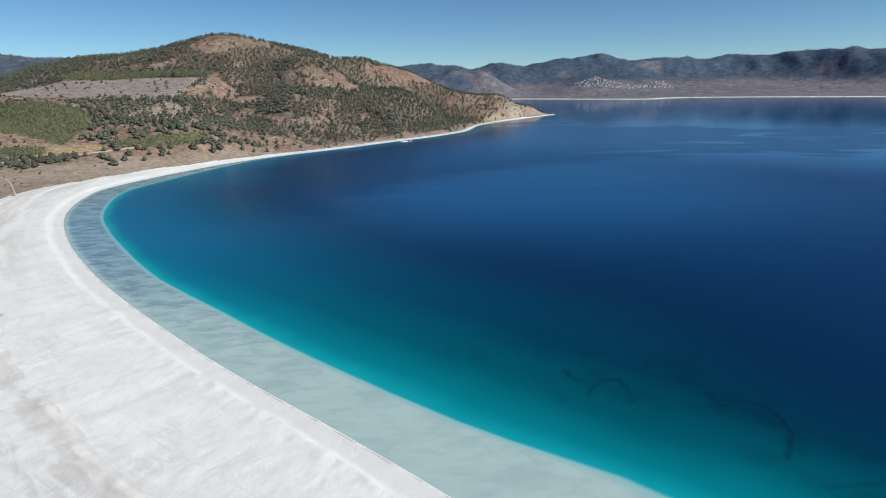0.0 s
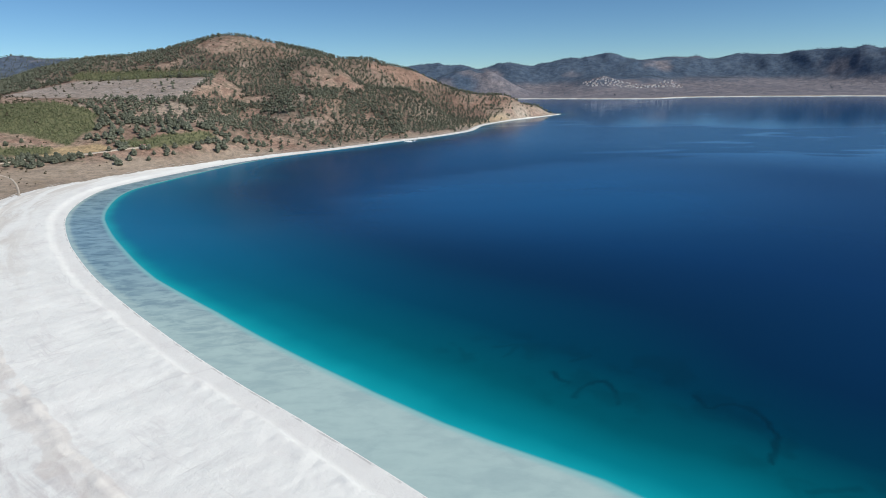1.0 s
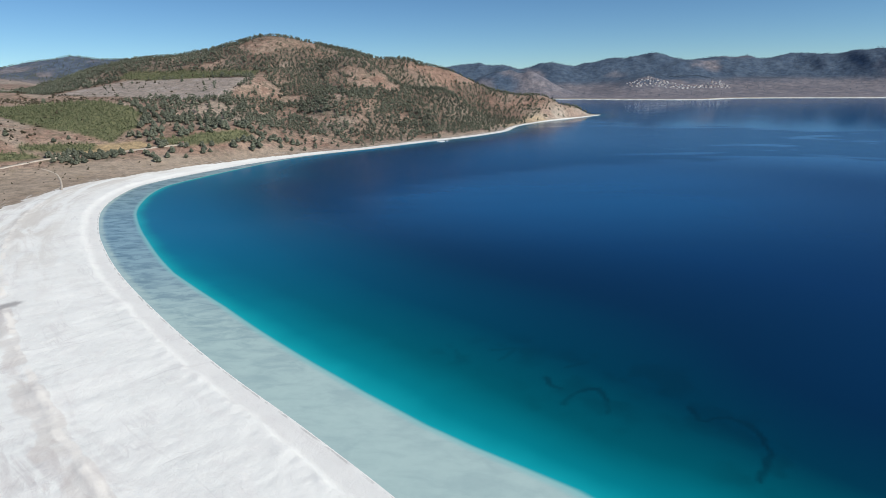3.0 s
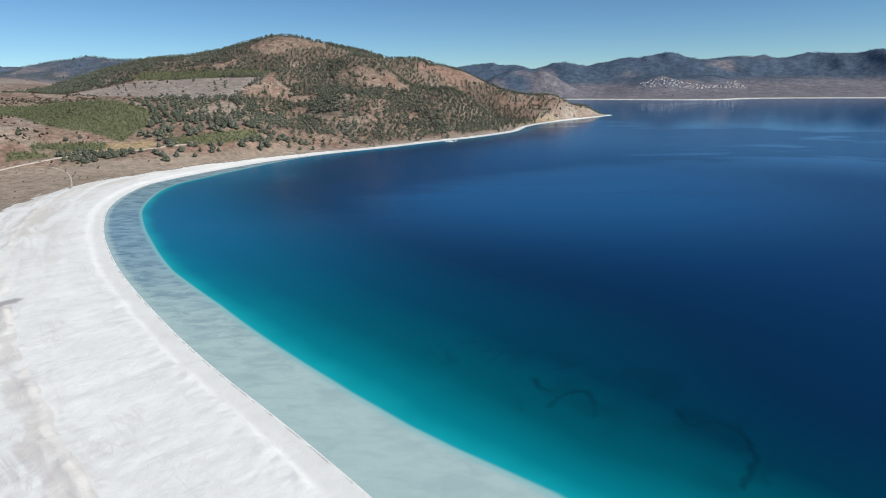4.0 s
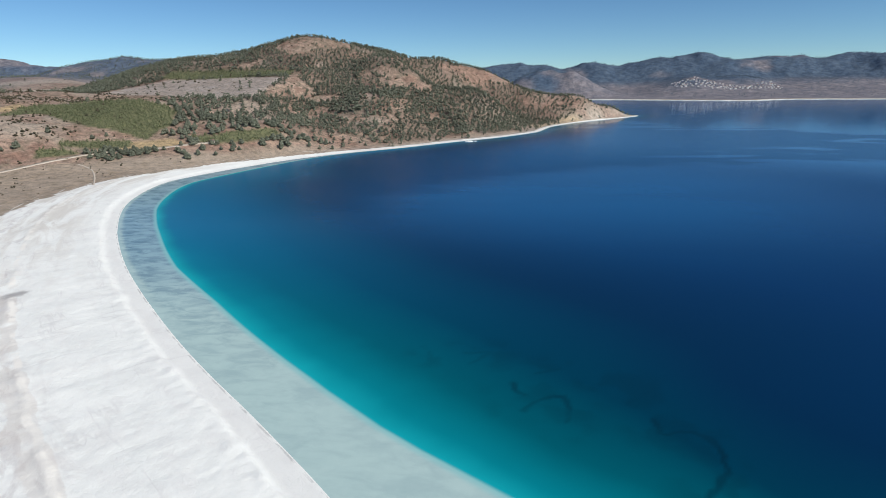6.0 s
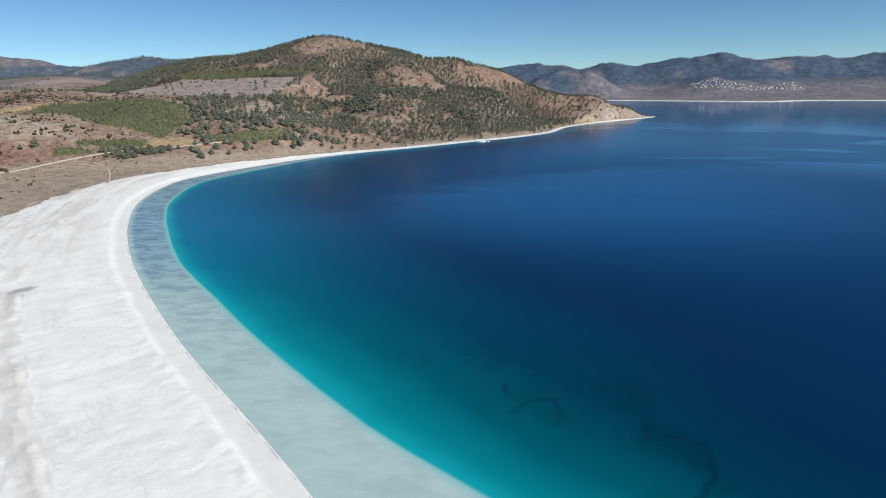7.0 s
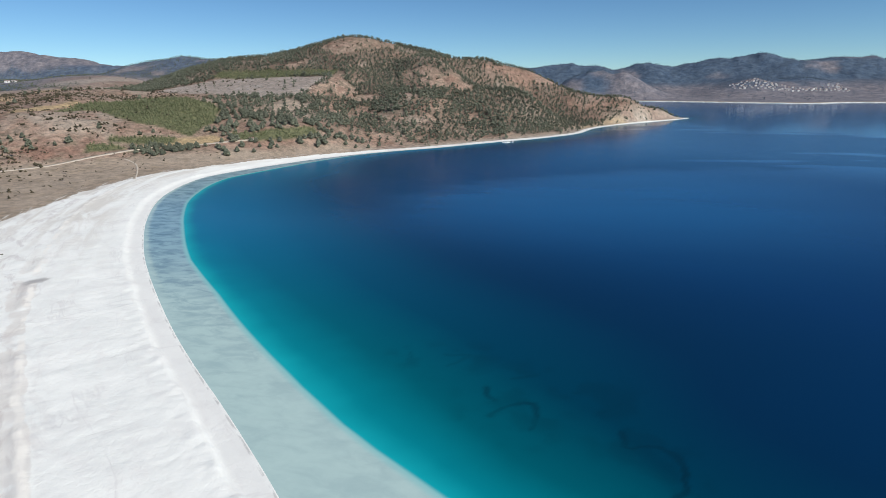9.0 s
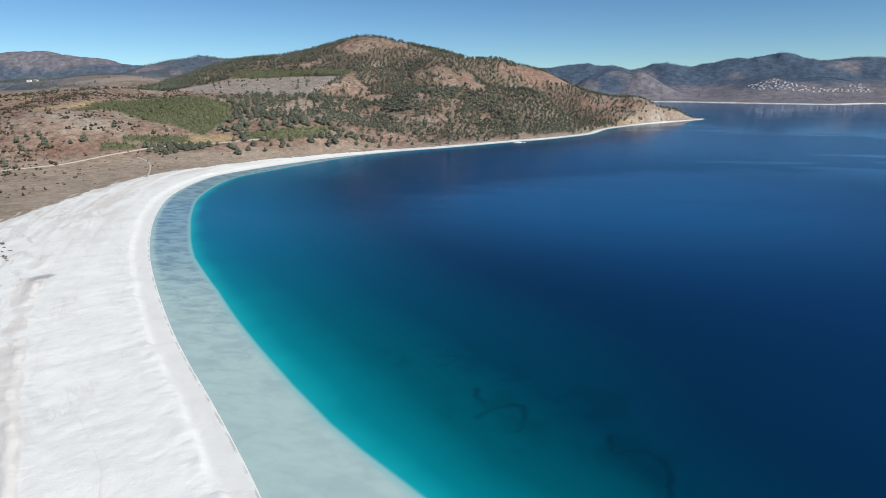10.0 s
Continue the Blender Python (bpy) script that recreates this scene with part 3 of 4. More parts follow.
WEST_RANGE = [
    (-3500, 2600, 27.2, 130, 200, 0), (-3200, 2680, 181.0, 130, 200, 0), (-2950, 2700, 171.8, 130, 200, 0), (-2750, 2740, 119.3, 130, 200, 0), (-2550, 2760, 125.8, 130, 200, 0),
    (-2300, 2800, 113.4, 130, 200, 0), (-2050, 2840, 81.3, 130, 200, 0),
]
SLOPE_HILLS = [
    (-400, 800, 15.5, 58, 58, 0), (-310, 800, 30.7, 58, 58, 0), (-250, 840, -0.9, 58, 58, 0), (-170, 850, 3.7, 58, 58, 0), (-320, 560, -0.0, 58, 58, 0),
    (-400, 590, -14.2, 58, 58, 0), (-460, 700, 28.8, 58, 58, 0), (-430, 640, 25.2, 58, 58, 0), (-650, 800, 13.7, 58, 58, 0), (-640, 700, -3.1, 58, 58, 0),
    (-850, 820, 12.1, 58, 58, 0), (-880, 1000, 12.1, 58, 58, 0), (-640, 520, 33.6, 58, 58, 0), (-30, 960, 3.9, 58, 58, 0), (0, 1040, -25.0, 58, 58, 0),
]


# ---------------------------------------------------------------- land cover
def patch(x, y, corners, soft=6.0, ragged=7.0, seed=0):
    """1 inside an outline, 0 outside, with a ragged soft edge."""
    line = np.array(corners, float)
    d = line_distance(x, y, line, True)
    d = np.where(inside(x, y, line), d, -d) + ragged * fbm(x, y, 28, 3, seed)
    return ease(-soft, soft, d)


GREY_FIELD = [(-690, 890), (-623, 969), (-589, 993), (-473, 973), (-351, 941), (-347, 854), (-345, 810), (-385, 780), (-420, 800), (-520, 850)]
ORANGE_SPOT = [(-402, 779), (-411, 828), (-376, 795), (-377, 776)]
RED_STRIP = [(-675, 889), (-642, 963), (-608, 997), (-584, 986), (-613, 937), (-640, 880)]
HIGH_PLANTATION = [(-614, 998), (-597, 1018), (-494, 1014), (-358, 997), (-352, 955), (-473, 973)]
YOUNG_PLANTATION = [(-521, 562), (-546, 623), (-541, 650), (-512, 671), (-470, 680), (-405, 693), (-388, 685), (-378, 657), (-365, 642), (-371, 622), (-370, 593),
                    (-391, 597), (-417, 597), (-438, 591), (-467, 598), (-504, 613), (-521, 602)]
SHORE_PLANTATION = [(-332, 613), (-308, 628), (-292, 650), (-265, 684), (-252, 680), (-276, 636), (-296, 611), (-316, 599)]
TRACK_STRIP = [(-418, 494), (-428, 512), (-412, 531), (-398, 527), (-408, 508)]
MIDDLE_STRIP = [(-430, 540), (-412, 562), (-384, 584), (-373, 570), (-400, 545), (-422, 528)]
GOLDEN_NEAR = [(-395, 541), (-393, 575), (-348, 604), (-325, 595), (-333, 580), (-370, 562)]
GOLDEN_FAR = [(-579, 570), (-564, 604), (-559, 638), (-546, 634), (-543, 601), (-533, 556), (-552, 541)]
# clearings in the pines: how bare, and the outline
SUMMIT_CLEARINGS = [
    (0.93, [(-418, 1079), (-393, 1101), (-293, 1123), (-290, 1103), (-326, 1088), (-351, 1067), (-374, 1046), (-410, 1057)]),
    (0.6, [(-286, 1093), (-251, 1123), (-222, 1044), (-267, 1061), (-287, 1080)]), (0.9, [(-205, 1046), (-200, 1150), (-186, 1150), (-185, 1040)]),
    (0.9, [(-473, 1029), (-433, 1034), (-425, 1025), (-449, 1010), (-467, 1015)]), (0.75, [(-524, 1025), (-483, 1029), (-473, 1016), (-506, 1008)]),
    (0.65, [(-348, 1026), (-315, 1051), (-313, 1026), (-358, 997)]), (0.75, [(-327, 924), (-309, 981), (-297, 960), (-316, 932)]),
]
RIDGE_CLEARINGS = [
    (1.0, [(-195, 965), (-189, 987), (-167, 1016), (-152, 1051), (-145, 1020), (-124, 1031), (-123, 999), (-148, 987), (-172, 986)]),
    (0.75, [(-216, 1017), (-198, 1025), (-183, 1021), (-175, 1006), (-186, 987), (-205, 987)]), (0.7, [(-248, 1009), (-224, 1011), (-219, 988), (-237, 983)]),
    (0.97, [(-147, 1206), (-95, 1248), (-50, 1272), (-20, 1300), (9, 1283), (-48, 1237), (-75, 1223), (-98, 1220), (-135, 1203)]),
    (0.55, [(28, 1226), (42, 1255), (68, 1278), (121, 1284), (190, 1340), (216, 1333), (188, 1292), (136, 1237), (90, 1229), (62, 1214)]),
]
SLOPE_CLEARINGS = [
    (1.0, [(-348, 933), (-347, 980), (-321, 934), (-313, 916), (-313, 895), (-325, 894)]), (0.9, [(-346, 851), (-340, 901), (-328, 889), (-328, 863), (-335, 833)]),
    (0.97, [(-304, 905), (-286, 916), (-282, 899), (-300, 889)]), (0.97, [(-283, 919), (-252, 924), (-247, 902), (-279, 904)]),
    (0.9, [(-240, 926), (-214, 914), (-190, 910), (-187, 886), (-206, 893), (-230, 896)]),
    (0.9, [(-288, 805), (-284, 862), (-270, 884), (-255, 881), (-257, 859), (-239, 839), (-266, 847), (-279, 791)]),
    (0.85, [(-247, 853), (-219, 845), (-187, 850), (-184, 838), (-209, 823), (-223, 827)]), (0.85, [(-178, 848), (-149, 867), (-146, 855), (-162, 831), (-181, 826)]),
]
FOOT_CLEARINGS = [
    (0.6, [(-172, 900), (-156, 952), (-145, 938), (-152, 883), (-166, 868)]), (0.85, [(-337, 666), (-328, 689), (-301, 662), (-295, 642), (-306, 637)]),
    (0.9, [(-391, 663), (-382, 682), (-363, 647), (-374, 640)]), (0.85, [(-307, 802), (-310, 852), (-297, 827), (-294, 781)]),
]
CLEARINGS = SUMMIT_CLEARINGS + RIDGE_CLEARINGS + SLOPE_CLEARINGS + FOOT_CLEARINGS
CLOSED_WOOD = [(-144, 1186), (-91, 1209), (-36, 1233), (21, 1259), (33, 1226), (56, 1201), (4, 1057), (-42, 1008), (-88, 991), (-120, 1040), (-158, 1060)]
RUSTY_HEATH = [(-520, 462), (-478, 476), (-445, 482), (-420, 513), (-406, 520), (-408, 484), (-419, 455), (-456, 418)]
PALE_KNOLL = [(-528, 524), (-510, 550), (-490, 576), (-460, 576), (-432, 552), (-444, 525), (-465, 503), (-502, 499)]
FAR_FIELDS = [[(-961, 842), (-959, 907), (-760, 740), (-692, 671), (-735, 657)], [(-985, 974), (-971, 1035), (-800, 860), (-820, 830)]]
WEST_BELTS = [[(-1950, 1500), (-1500, 1450), (-1150, 1280), (-1500, 1700), (-2434, 2608), (-2971, 2503)],
              [(-1605, 1370), (-1426, 1321), (-1033, 1098), (-917, 1010), (-1043, 1035), (-1504, 1285)]]
OLD_FIELDS = (GREY_FIELD, GOLDEN_NEAR, GOLDEN_FAR, HIGH_PLANTATION, YOUNG_PLANTATION, SHORE_PLANTATION, MIDDLE_STRIP, TRACK_STRIP)


def clearing(x, y):
    """How open the ground is among the pines, from 0 to 1."""
    bare = np.zeros(np.shape(x))
    for k, (much, line) in enumerate(CLEARINGS):
        bare = np.maximum(bare, much * patch(x, y, line, 4, 7, 70 + k))
    return bare


def tree_density(x, y, d):
    """How thickly pines stand on the near hills, from 0 to 1."""
    upper = ease(900, 980, y)
    dens = 0.36 + 0.18 * upper + (0.64 - 0.18 * upper) * ease(-0.30, -0.02, fbm(x, y, 38, 4, 33) + 0.04 + 0.05 * upper)
    dens = dens * (1 - 0.45 * ease(800, 740, y))
    dens = dens * (1 - 0.30 * ease(950, 860, y) * ease(-260, -180, x))
    dens = np.maximum(dens, patch(x, y, CLOSED_WOOD, 10, 10, 60))
    open_ground = clearing(x, y)
    for line in OLD_FIELDS:
        open_ground = np.maximum(open_ground, patch(x, y, line, 3, 4, 80))
    dens = dens * (1 - 0.98 * open_ground)
    hold = np.interp(y, [480, 560, 620, 680, 760, 900, 1050, 1150, 1400], [150, 95, 60, 42, 34, 33, 34, 24, 24])
    dens = dens * ease(-4, 8, d - hold)
    dens = np.maximum(dens, 0.07 * ease(0, 6, d - hold + 24) * (x > -430) * (1 - open_ground))
    west = ease(-455, -380, x) * (y < 900) + (y >= 900)
    dens = dens * np.where(west > 0.02, np.maximum(west, 0.012), 0.012)
    return np.clip(dens, 0, 1) * np.maximum(ease(585, 600, y + 0.1 * (x + 350)), 0.25 * ease(520, 540, y))


def west_woods(x, y):
    """Woods on the low western ridge and in belts over the plain before it."""
    ridge = ease(15, 45, hills(x, y, WEST_HILLS)) * ease(-0.42, -0.16, fbm(x, y, 120, 4, 94) + 0.10)
    belt = 0.0
    for k, line in enumerate(WEST_BELTS):
        belt = np.maximum(belt, patch(x, y, line, 25, 60, 95 + k) * ease(-0.35, -0.05, fbm(x, y, 110, 4, 97)))
    foot = hills(x, y, WEST_RANGE)
    belt = np.maximum(belt, ease(12, 30, foot) * ease(165, 125, foot + 50 * fbm(x, y, 160, 4, 99)) * ease(2900, 2700, y))
    flank = ease(-640, -700, x) * ease(960, 1010, y) * ease(1150, 1080, y) * ease(-860, -760, x) * ease(-0.1, 0.2, fbm(x, y, 80, 3, 98))
    return np.maximum(np.maximum(ridge, belt), flank) * ease(-640, -700, x)


def far_woods(x, y):
    """Closed forest on the distant slopes, in patches."""
    return ease(-0.30, 0.12, fbm(x, y, 210, 5, 91) + 0.14 + 0.20 * ease(300, 700, x) + 0.25 * ease(1250, 1600, x))


def far_slope(x, y):
    """0 on the plain beyond the lake, 1 on the slopes above it."""
    return ease(12, 50, hills(x, y, FAR_HILLS) + hills(x, y, FAR_HILLS_EAST))


def covers(x, y, d):
    """How much of each kind of ground there is at each place, from 0 to 1."""
    f = far_part(x, y)
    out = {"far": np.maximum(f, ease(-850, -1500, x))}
    ragged = 6.0 * fbm(x, y, 24, 5, 41) * ease(0, 30, d)
    width = np.interp(y, SHORE_Y, WHITE_WIDTH)
    wide = np.where(f > 0.5, 13.0, width)
    out["dry"] = ease(-6, -3, d)
    out["inland_of_white"] = d - wide - ragged * np.minimum(1, wide / 14)
    flat = np.interp(y, [300, 420, 560, 640, 720, 900, 1100, 1400], [210, 190, 70, 38, 32, 30, 34, 26])
    out["sand"] = ease(1.0, -1.0, (d - flat - 14 * fbm(x, y, 50, 3, 8)) / 14) * (1 - f)
    out["sand"] = np.maximum(out["sand"], f * ease(60, 30, d))
    strand = ease(640, 700, y) * ease(40, 20, d) * (1 - f)
    out["sand"] = out["sand"] * (1 - strand)
    out["litter"] = tree_density(x, y, d) * (1 - f) * ease(-760, -700, x) * (y < 1500)
    out["grey"] = patch(x, y, GREY_FIELD, 5, 6, 2)
    out["red"] = np.maximum(patch(x, y, ORANGE_SPOT, 5, 6, 3) * 0.8, patch(x, y, RED_STRIP, 6, 6, 4))
    scree = ease(0.05, 0.4, fbm(x, y, 75, 4, 61)) * 0.5 * (1 - f) * ease(-500, -350, x)
    rust = ease(-0.15, 0.25, fbm(x, y, 26, 4, 67)) * np.maximum(0.85 * patch(x, y, RUSTY_HEATH, 12, 14, 45), 0.3 * ease(-390, -450, x) * ease(720, 620, y) * ease(60, 110, d))
    plain = ease(-620, -720, x + 0.2 * (1000 - y)) * (1 - f)
    rust = np.maximum(rust, 0.22 * plain * ease(-0.05, 0.25, fbm(x, y, 90, 4, 68)))
    scree = np.maximum(scree, rust)
    out["red"] = np.maximum(out["red"], scree)
    out["gold"] = np.maximum(patch(x, y, GOLDEN_NEAR, 2, 2, 5), patch(x, y, GOLDEN_FAR, 4, 5, 6))
    for line in FAR_FIELDS:
        out["gold"] = np.maximum(out["gold"], 0.5 * patch(x, y, line, 8, 10, 9))
    green = 0.0
    for line in (HIGH_PLANTATION, YOUNG_PLANTATION, SHORE_PLANTATION, TRACK_STRIP, MIDDLE_STRIP):
        green = np.maximum(green, patch(x, y, line, 2.5, 2.5, 7))
    out["green"] = green
    out["pale"] = ease(0.12, 0.42, fbm(x, y, 46, 5, 77)) * 0.6 * (1 - f)
    out["pale"] = np.maximum(out["pale"], 0.85 * patch(x, y, PALE_KNOLL, 12, 16, 46) * ease(-0.3, 0.1, fbm(x, y, 18, 4, 47)))
    out["pale"] = np.maximum(out["pale"], 0.9 * plain * ease(-0.15, 0.2, fbm(x, y, 120, 4, 78)))
    out["pine"] = np.maximum(f * far_slope(x, y) * far_woods(x, y), 0.85 * west_woods(x, y))
    out["pale"] = np.maximum(out["pale"], strand)
    out["gold"] = np.maximum(out["gold"], 0.6 * patch(x, y, [(60, 1060), (85, 1130), (150, 1215), (130, 1225), (70, 1150), (40, 1080)], 6, 6, 44))
    mottled = ease(0.05, 0.3, fbm(x, y, 130, 4, 55)) * 0.6 * f * ease(30, 200, d)
    out["pale"] = np.maximum(out["pale"], 0.35 * mottled)
    along = 0.6 * fbm(x, y, 40, 5, 13) + 0.4 * fbm(x, y, 9, 4, 14)
    stain = ease(1.0, 0.3, np.hypot((x + 160) / 4.6, (y - 194) / 6.5) + 0.5 * fbm(x, y, 3, 3, 6))
    stain = np.maximum(stain, 0.8 * ease(1.0, 0.3, np.hypot((x + 166) / 2.5, (y - 178) / 5) + 0.6 * fbm(x, y, 3, 3, 7)))
    out["stain"] = stain
    belt = ease(39.8, 41.6, d + 2.5 * fbm(x, y, 16, 4, 15)) * ease(50, 46.5, d + 3.5 * fbm(x, y, 14, 4, 16))
    belt = belt * (0.55 + 0.45 * ease(-0.3, 0.1, fbm(x, y, 9, 4, 17)))
    out["dirt"] = np.maximum(0.75 * belt, 0.28 * ease(0.1, 0.4, along) * ease(52, 58, d)) * (1 - f) * np.interp(y, [170, 250], [1.0, 0.3])
    shelf = np.interp(y, SHELF_Y, SHELF_WIDTH)
    out["bed"] = ease(-0.5, -3.0, d)
    out["algae_sky"] = ease(100, 330, y) * 0.8 + 0.22
    out["damp"] = ease(0.3, 1.2, d) * ease(7.5, 5.5, d + 1.0 * fbm(x, y, 6, 2, 3)) * (1 - f) * 0.7
    return out


def float_colours(mesh, name, a, b, c):
    layer = mesh.attributes.new(name, "FLOAT_COLOR", "POINT")
    data = np.ones((len(a), 4), np.float32)
    data[:, 0], data[:, 1], data[:, 2] = a, b, c
    layer.data.foreach_set("color", data.ravel())


def mesh_from(name, verts, faces, material=None, smooth=True):
    """A mesh from arrays of places and of corner numbers."""
    mesh = bpy.data.meshes.new(name)
    faces = np.asarray(faces, np.int32)
    k = faces.shape[1]
    mesh.vertices.add(len(verts))
    mesh.vertices.foreach_set("co", np.asarray(verts, np.float32).ravel())
    mesh.loops.add(faces.size)
    mesh.loops.foreach_set("vertex_index", faces.ravel())
    mesh.polygons.add(len(faces))
    mesh.polygons.foreach_set("loop_start", np.arange(0, faces.size, k, dtype=np.int32))
    mesh.polygons.foreach_set("use_smooth", np.full(len(faces), smooth))
    mesh.update(calc_edges=True)
    mesh.validate()
    if material:
        mesh.materials.append(material)
    return mesh


# ---------------------------------------------------------------- the ground and the lake
# rings round the middle of the bay's rim: close together near by, wider towards the horizon
HUB = (30.0, -40.0)
turns = np.concatenate([np.arange(-60, 46, 0.24), np.arange(46, 300, 4.0)])
reach = np.concatenate([np.linspace(2, 60, 12), np.exp(np.arange(math.log(62), math.log(110), 0.0068)), np.exp(np.arange(math.log(110), math.log(330), 0.0042)),
                        np.exp(np.arange(math.log(330), math.log(4750), 0.0068))])
ring_r, ring_a = np.meshgrid(reach, np.radians(turns), indexing="ij")
gx, gy = HUB[0] + ring_r * np.sin(ring_a), HUB[1] + ring_r * np.cos(ring_a)
gd = shore_distance(gx, gy)
gz = ground_height(gx, gy, gd)
rows_n, cols_n = gx.shape
index = np.arange(rows_n * cols_n).reshape(rows_n, cols_n)
nxt = np.roll(index, -1, axis=1)
quads = np.stack([index[:-1], nxt[:-1], nxt[1:], index[1:]], axis=-1).reshape(-1, 4)
verts = np.stack([gx, gy, gz], axis=-1).reshape(-1, 3)
dry = (gd.ravel()[quads] > -150).any(axis=1)
ground_mesh = mesh_from("ground", verts, quads[dry], GROUND)
cover = {k: np.clip(np.broadcast_to(v, gx.shape), 0 if k != "inland_of_white" else -900, 1 if k != "inland_of_white" else 900).ravel() for k, v in covers(gx, gy, gd).items()}
float_colours(ground_mesh, "cover_a", cover["dry"], cover["sand"], cover["grey"])
float_colours(ground_mesh, "cover_b", cover["red"], cover["gold"], cover["green"])
float_colours(ground_mesh, "cover_c", cover["pale"], cover["pine"], cover["dirt"])
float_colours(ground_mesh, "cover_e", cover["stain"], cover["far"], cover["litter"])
float_colours(ground_mesh, "cover_d", cover["bed"], cover["algae_sky"], cover["damp"])
shore_run = np.stack([gx.ravel(), gy.ravel(), cover["inland_of_white"]], axis=-1).astype(np.float32)
beach = (gd.ravel() > -2) & (gd.ravel() < 130) & (gy.ravel() < 700) & (gx.ravel() < 150)
shore_run[beach, 0] = shore_along(gx.ravel()[beach], gy.ravel()[beach])
shore_run[beach, 1] = gd.ravel()[beach]
ground_mesh.attributes.new("shore_run", "FLOAT_VECTOR", "POINT").data.foreach_set("vector", shore_run.ravel())
tagged(new("ground", ground_mesh), "white chalky shore, dry brown hills and far wooded mountains", "ground", kind="structure")

# the lake: a level sheet wherever the ground lies below it
WEED_LINES = [
    [(36, 150), (37, 145), (39, 144)],
    [(39, 136), (43, 141), (47, 144), (50, 144), (51, 138), (50, 132)],
    [(66, 143), (69, 146), (72, 149)],
    [(60, 152), (66, 154)],
    [(71, 135), (71, 130), (79, 131), (82, 129), (83, 122), (82, 117), (79, 112), (76, 108)],
    [(24, 160), (29, 168), (21, 167)], [(10, 166), (12, 159)], [(43, 156), (49, 160)], [(89, 99), (78, 98)],
]
WEED_STRENGTH = [0.85, 0.6, 0.4, 0.35, 0.68, 0.3, 0.25, 0.3, 0.3]
RUFFLED_BELT = [(-60, 354), (-37, 415), (-5, 472), (46, 520), (100, 560), (170, 597), (230, 610), (292, 650), (357, 650), (389, 613), (430, 588), (470, 622), (560, 700), (800, 760),
                (652, 843), (591, 898), (513, 916), (447, 967), (374, 1023), (282, 1046), (230, 1164), (100, 1150), (-20, 900), (-150, 730), (-260, 560), (-260, 400), (-150, 330)]
wet = (gd.ravel()[quads] < 1.0).any(axis=1)
used = np.unique(quads[wet])
renumber = np.zeros(len(verts), np.int32)
renumber[used] = np.arange(len(used))
lake_verts = verts[used].copy()
lake_verts[:, 2] = 0.0
lake_mesh = mesh_from("lake", lake_verts, renumber[quads[wet]], WATER)
lx, ly, ld = gx.ravel()[used], gy.ravel()[used], gd.ravel()[used]
shelf_w = np.interp(ly, SHELF_Y, SHELF_WIDTH)
weed = 0.0
for k, line in enumerate(WEED_LINES):
    away = line_distance(lx + 1.0 * fbm(lx, ly, 4, 3, 2), ly + 1.0 * fbm(lx, ly, 4, 3, 4), np.array(line))
    weed = np.maximum(weed, WEED_STRENGTH[k] * ease(1.25, 0.2, away) * (0.8 + 0.4 * fbm(lx, ly, 6, 3, 6)))
    weed = np.maximum(weed, 0.24 * ease(13, 2, away) * ease(-0.15, 0.4, fbm(lx, ly, 8, 4, 8)))
# calm water's gleam, painted as a paler colour; streaks of it reach into the ruffled belt along the wind
ruffle_line = np.array(RUFFLED_BELT, float)
belt_in = line_distance(lx, ly, ruffle_line, True) * np.where(inside(lx, ly, ruffle_line), 1, -1)
beyond = ease(620, 900, ly + 0.55 * lx)
float_colours(lake_mesh, "lanes", np.clip(belt_in / 200 + 0.5, 0, 1), beyond, 0.85 * ease(220, 420, ly) * (1 - 0.85 * ease(110, 330, lx)) * (1 - beyond) + beyond)
narrow = np.interp(ly, [520, 700], [1.0, 3.0]) * (1 + 0.3 * ease(60, 100, lx) * ease(200, 120, ly))
edge_wave = 0.9 * fbm(lx, ly, 14, 3, 19)
green_streaks = lake_mesh.attributes.new("algae_sky", "FLOAT", "POINT")
green_streaks.data.foreach_set("value", np.clip(0.2 + 0.75 * ease(110, 300, ly) * ease(0.02, 0.2, -ld / shelf_w), 0, 1).astype(np.float32))
float_colours(lake_mesh, "water_a", np.clip(-ld / shelf_w, 0, 2), np.clip(narrow * (-ld - shelf_w + edge_wave) / 400, 0, 1), np.clip(weed, 0, 1))
tagged(new("lake", lake_mesh), "deep blue lake with a turquoise rim and pale shallows", "lake", kind="structure")


# ---------------------------------------------------------------- trees
def part(name, mesh, parent, label=""):
    ob = new(name, mesh)
    ob.parent = parent
    return tagged(ob, label)


LUMP = np.array([(1, 0, 0), (-1, 0, 0), (0, 1, 0), (0, -1, 0), (0, 0, 1), (0, 0, -1)], float)
LUMP_FACES = np.array([(0, 2, 4), (2, 1, 4), (1, 3, 4), (3, 0, 4), (2, 0, 5), (1, 2, 5), (3, 1, 5), (0, 3, 5)])


def lumps(rng, places, sizes):
    """Many small uneven tufts as one set of corners and triangles."""
    n = len(places)
    v = LUMP[None] * (0.75 + 0.5 * rng.random((n, 6, 1)))
    a = rng.random(n) * math.tau
    c, s = np.cos(a)[:, None], np.sin(a)[:, None]
    v = np.stack([c * v[..., 0] - s * v[..., 1], s * v[..., 0] + c * v[..., 1], v[..., 2] * 0.8], axis=-1)
    v += 0.25 * (rng.random((n, 6, 3)) - 0.5)
    v = v * np.asarray(sizes)[:, None, None] + np.asarray(places)[:, None, :]
    f = LUMP_FACES[None] + 6 * np.arange(n)[:, None, None]
    return v.reshape(-1, 3), f.reshape(-1, 3)


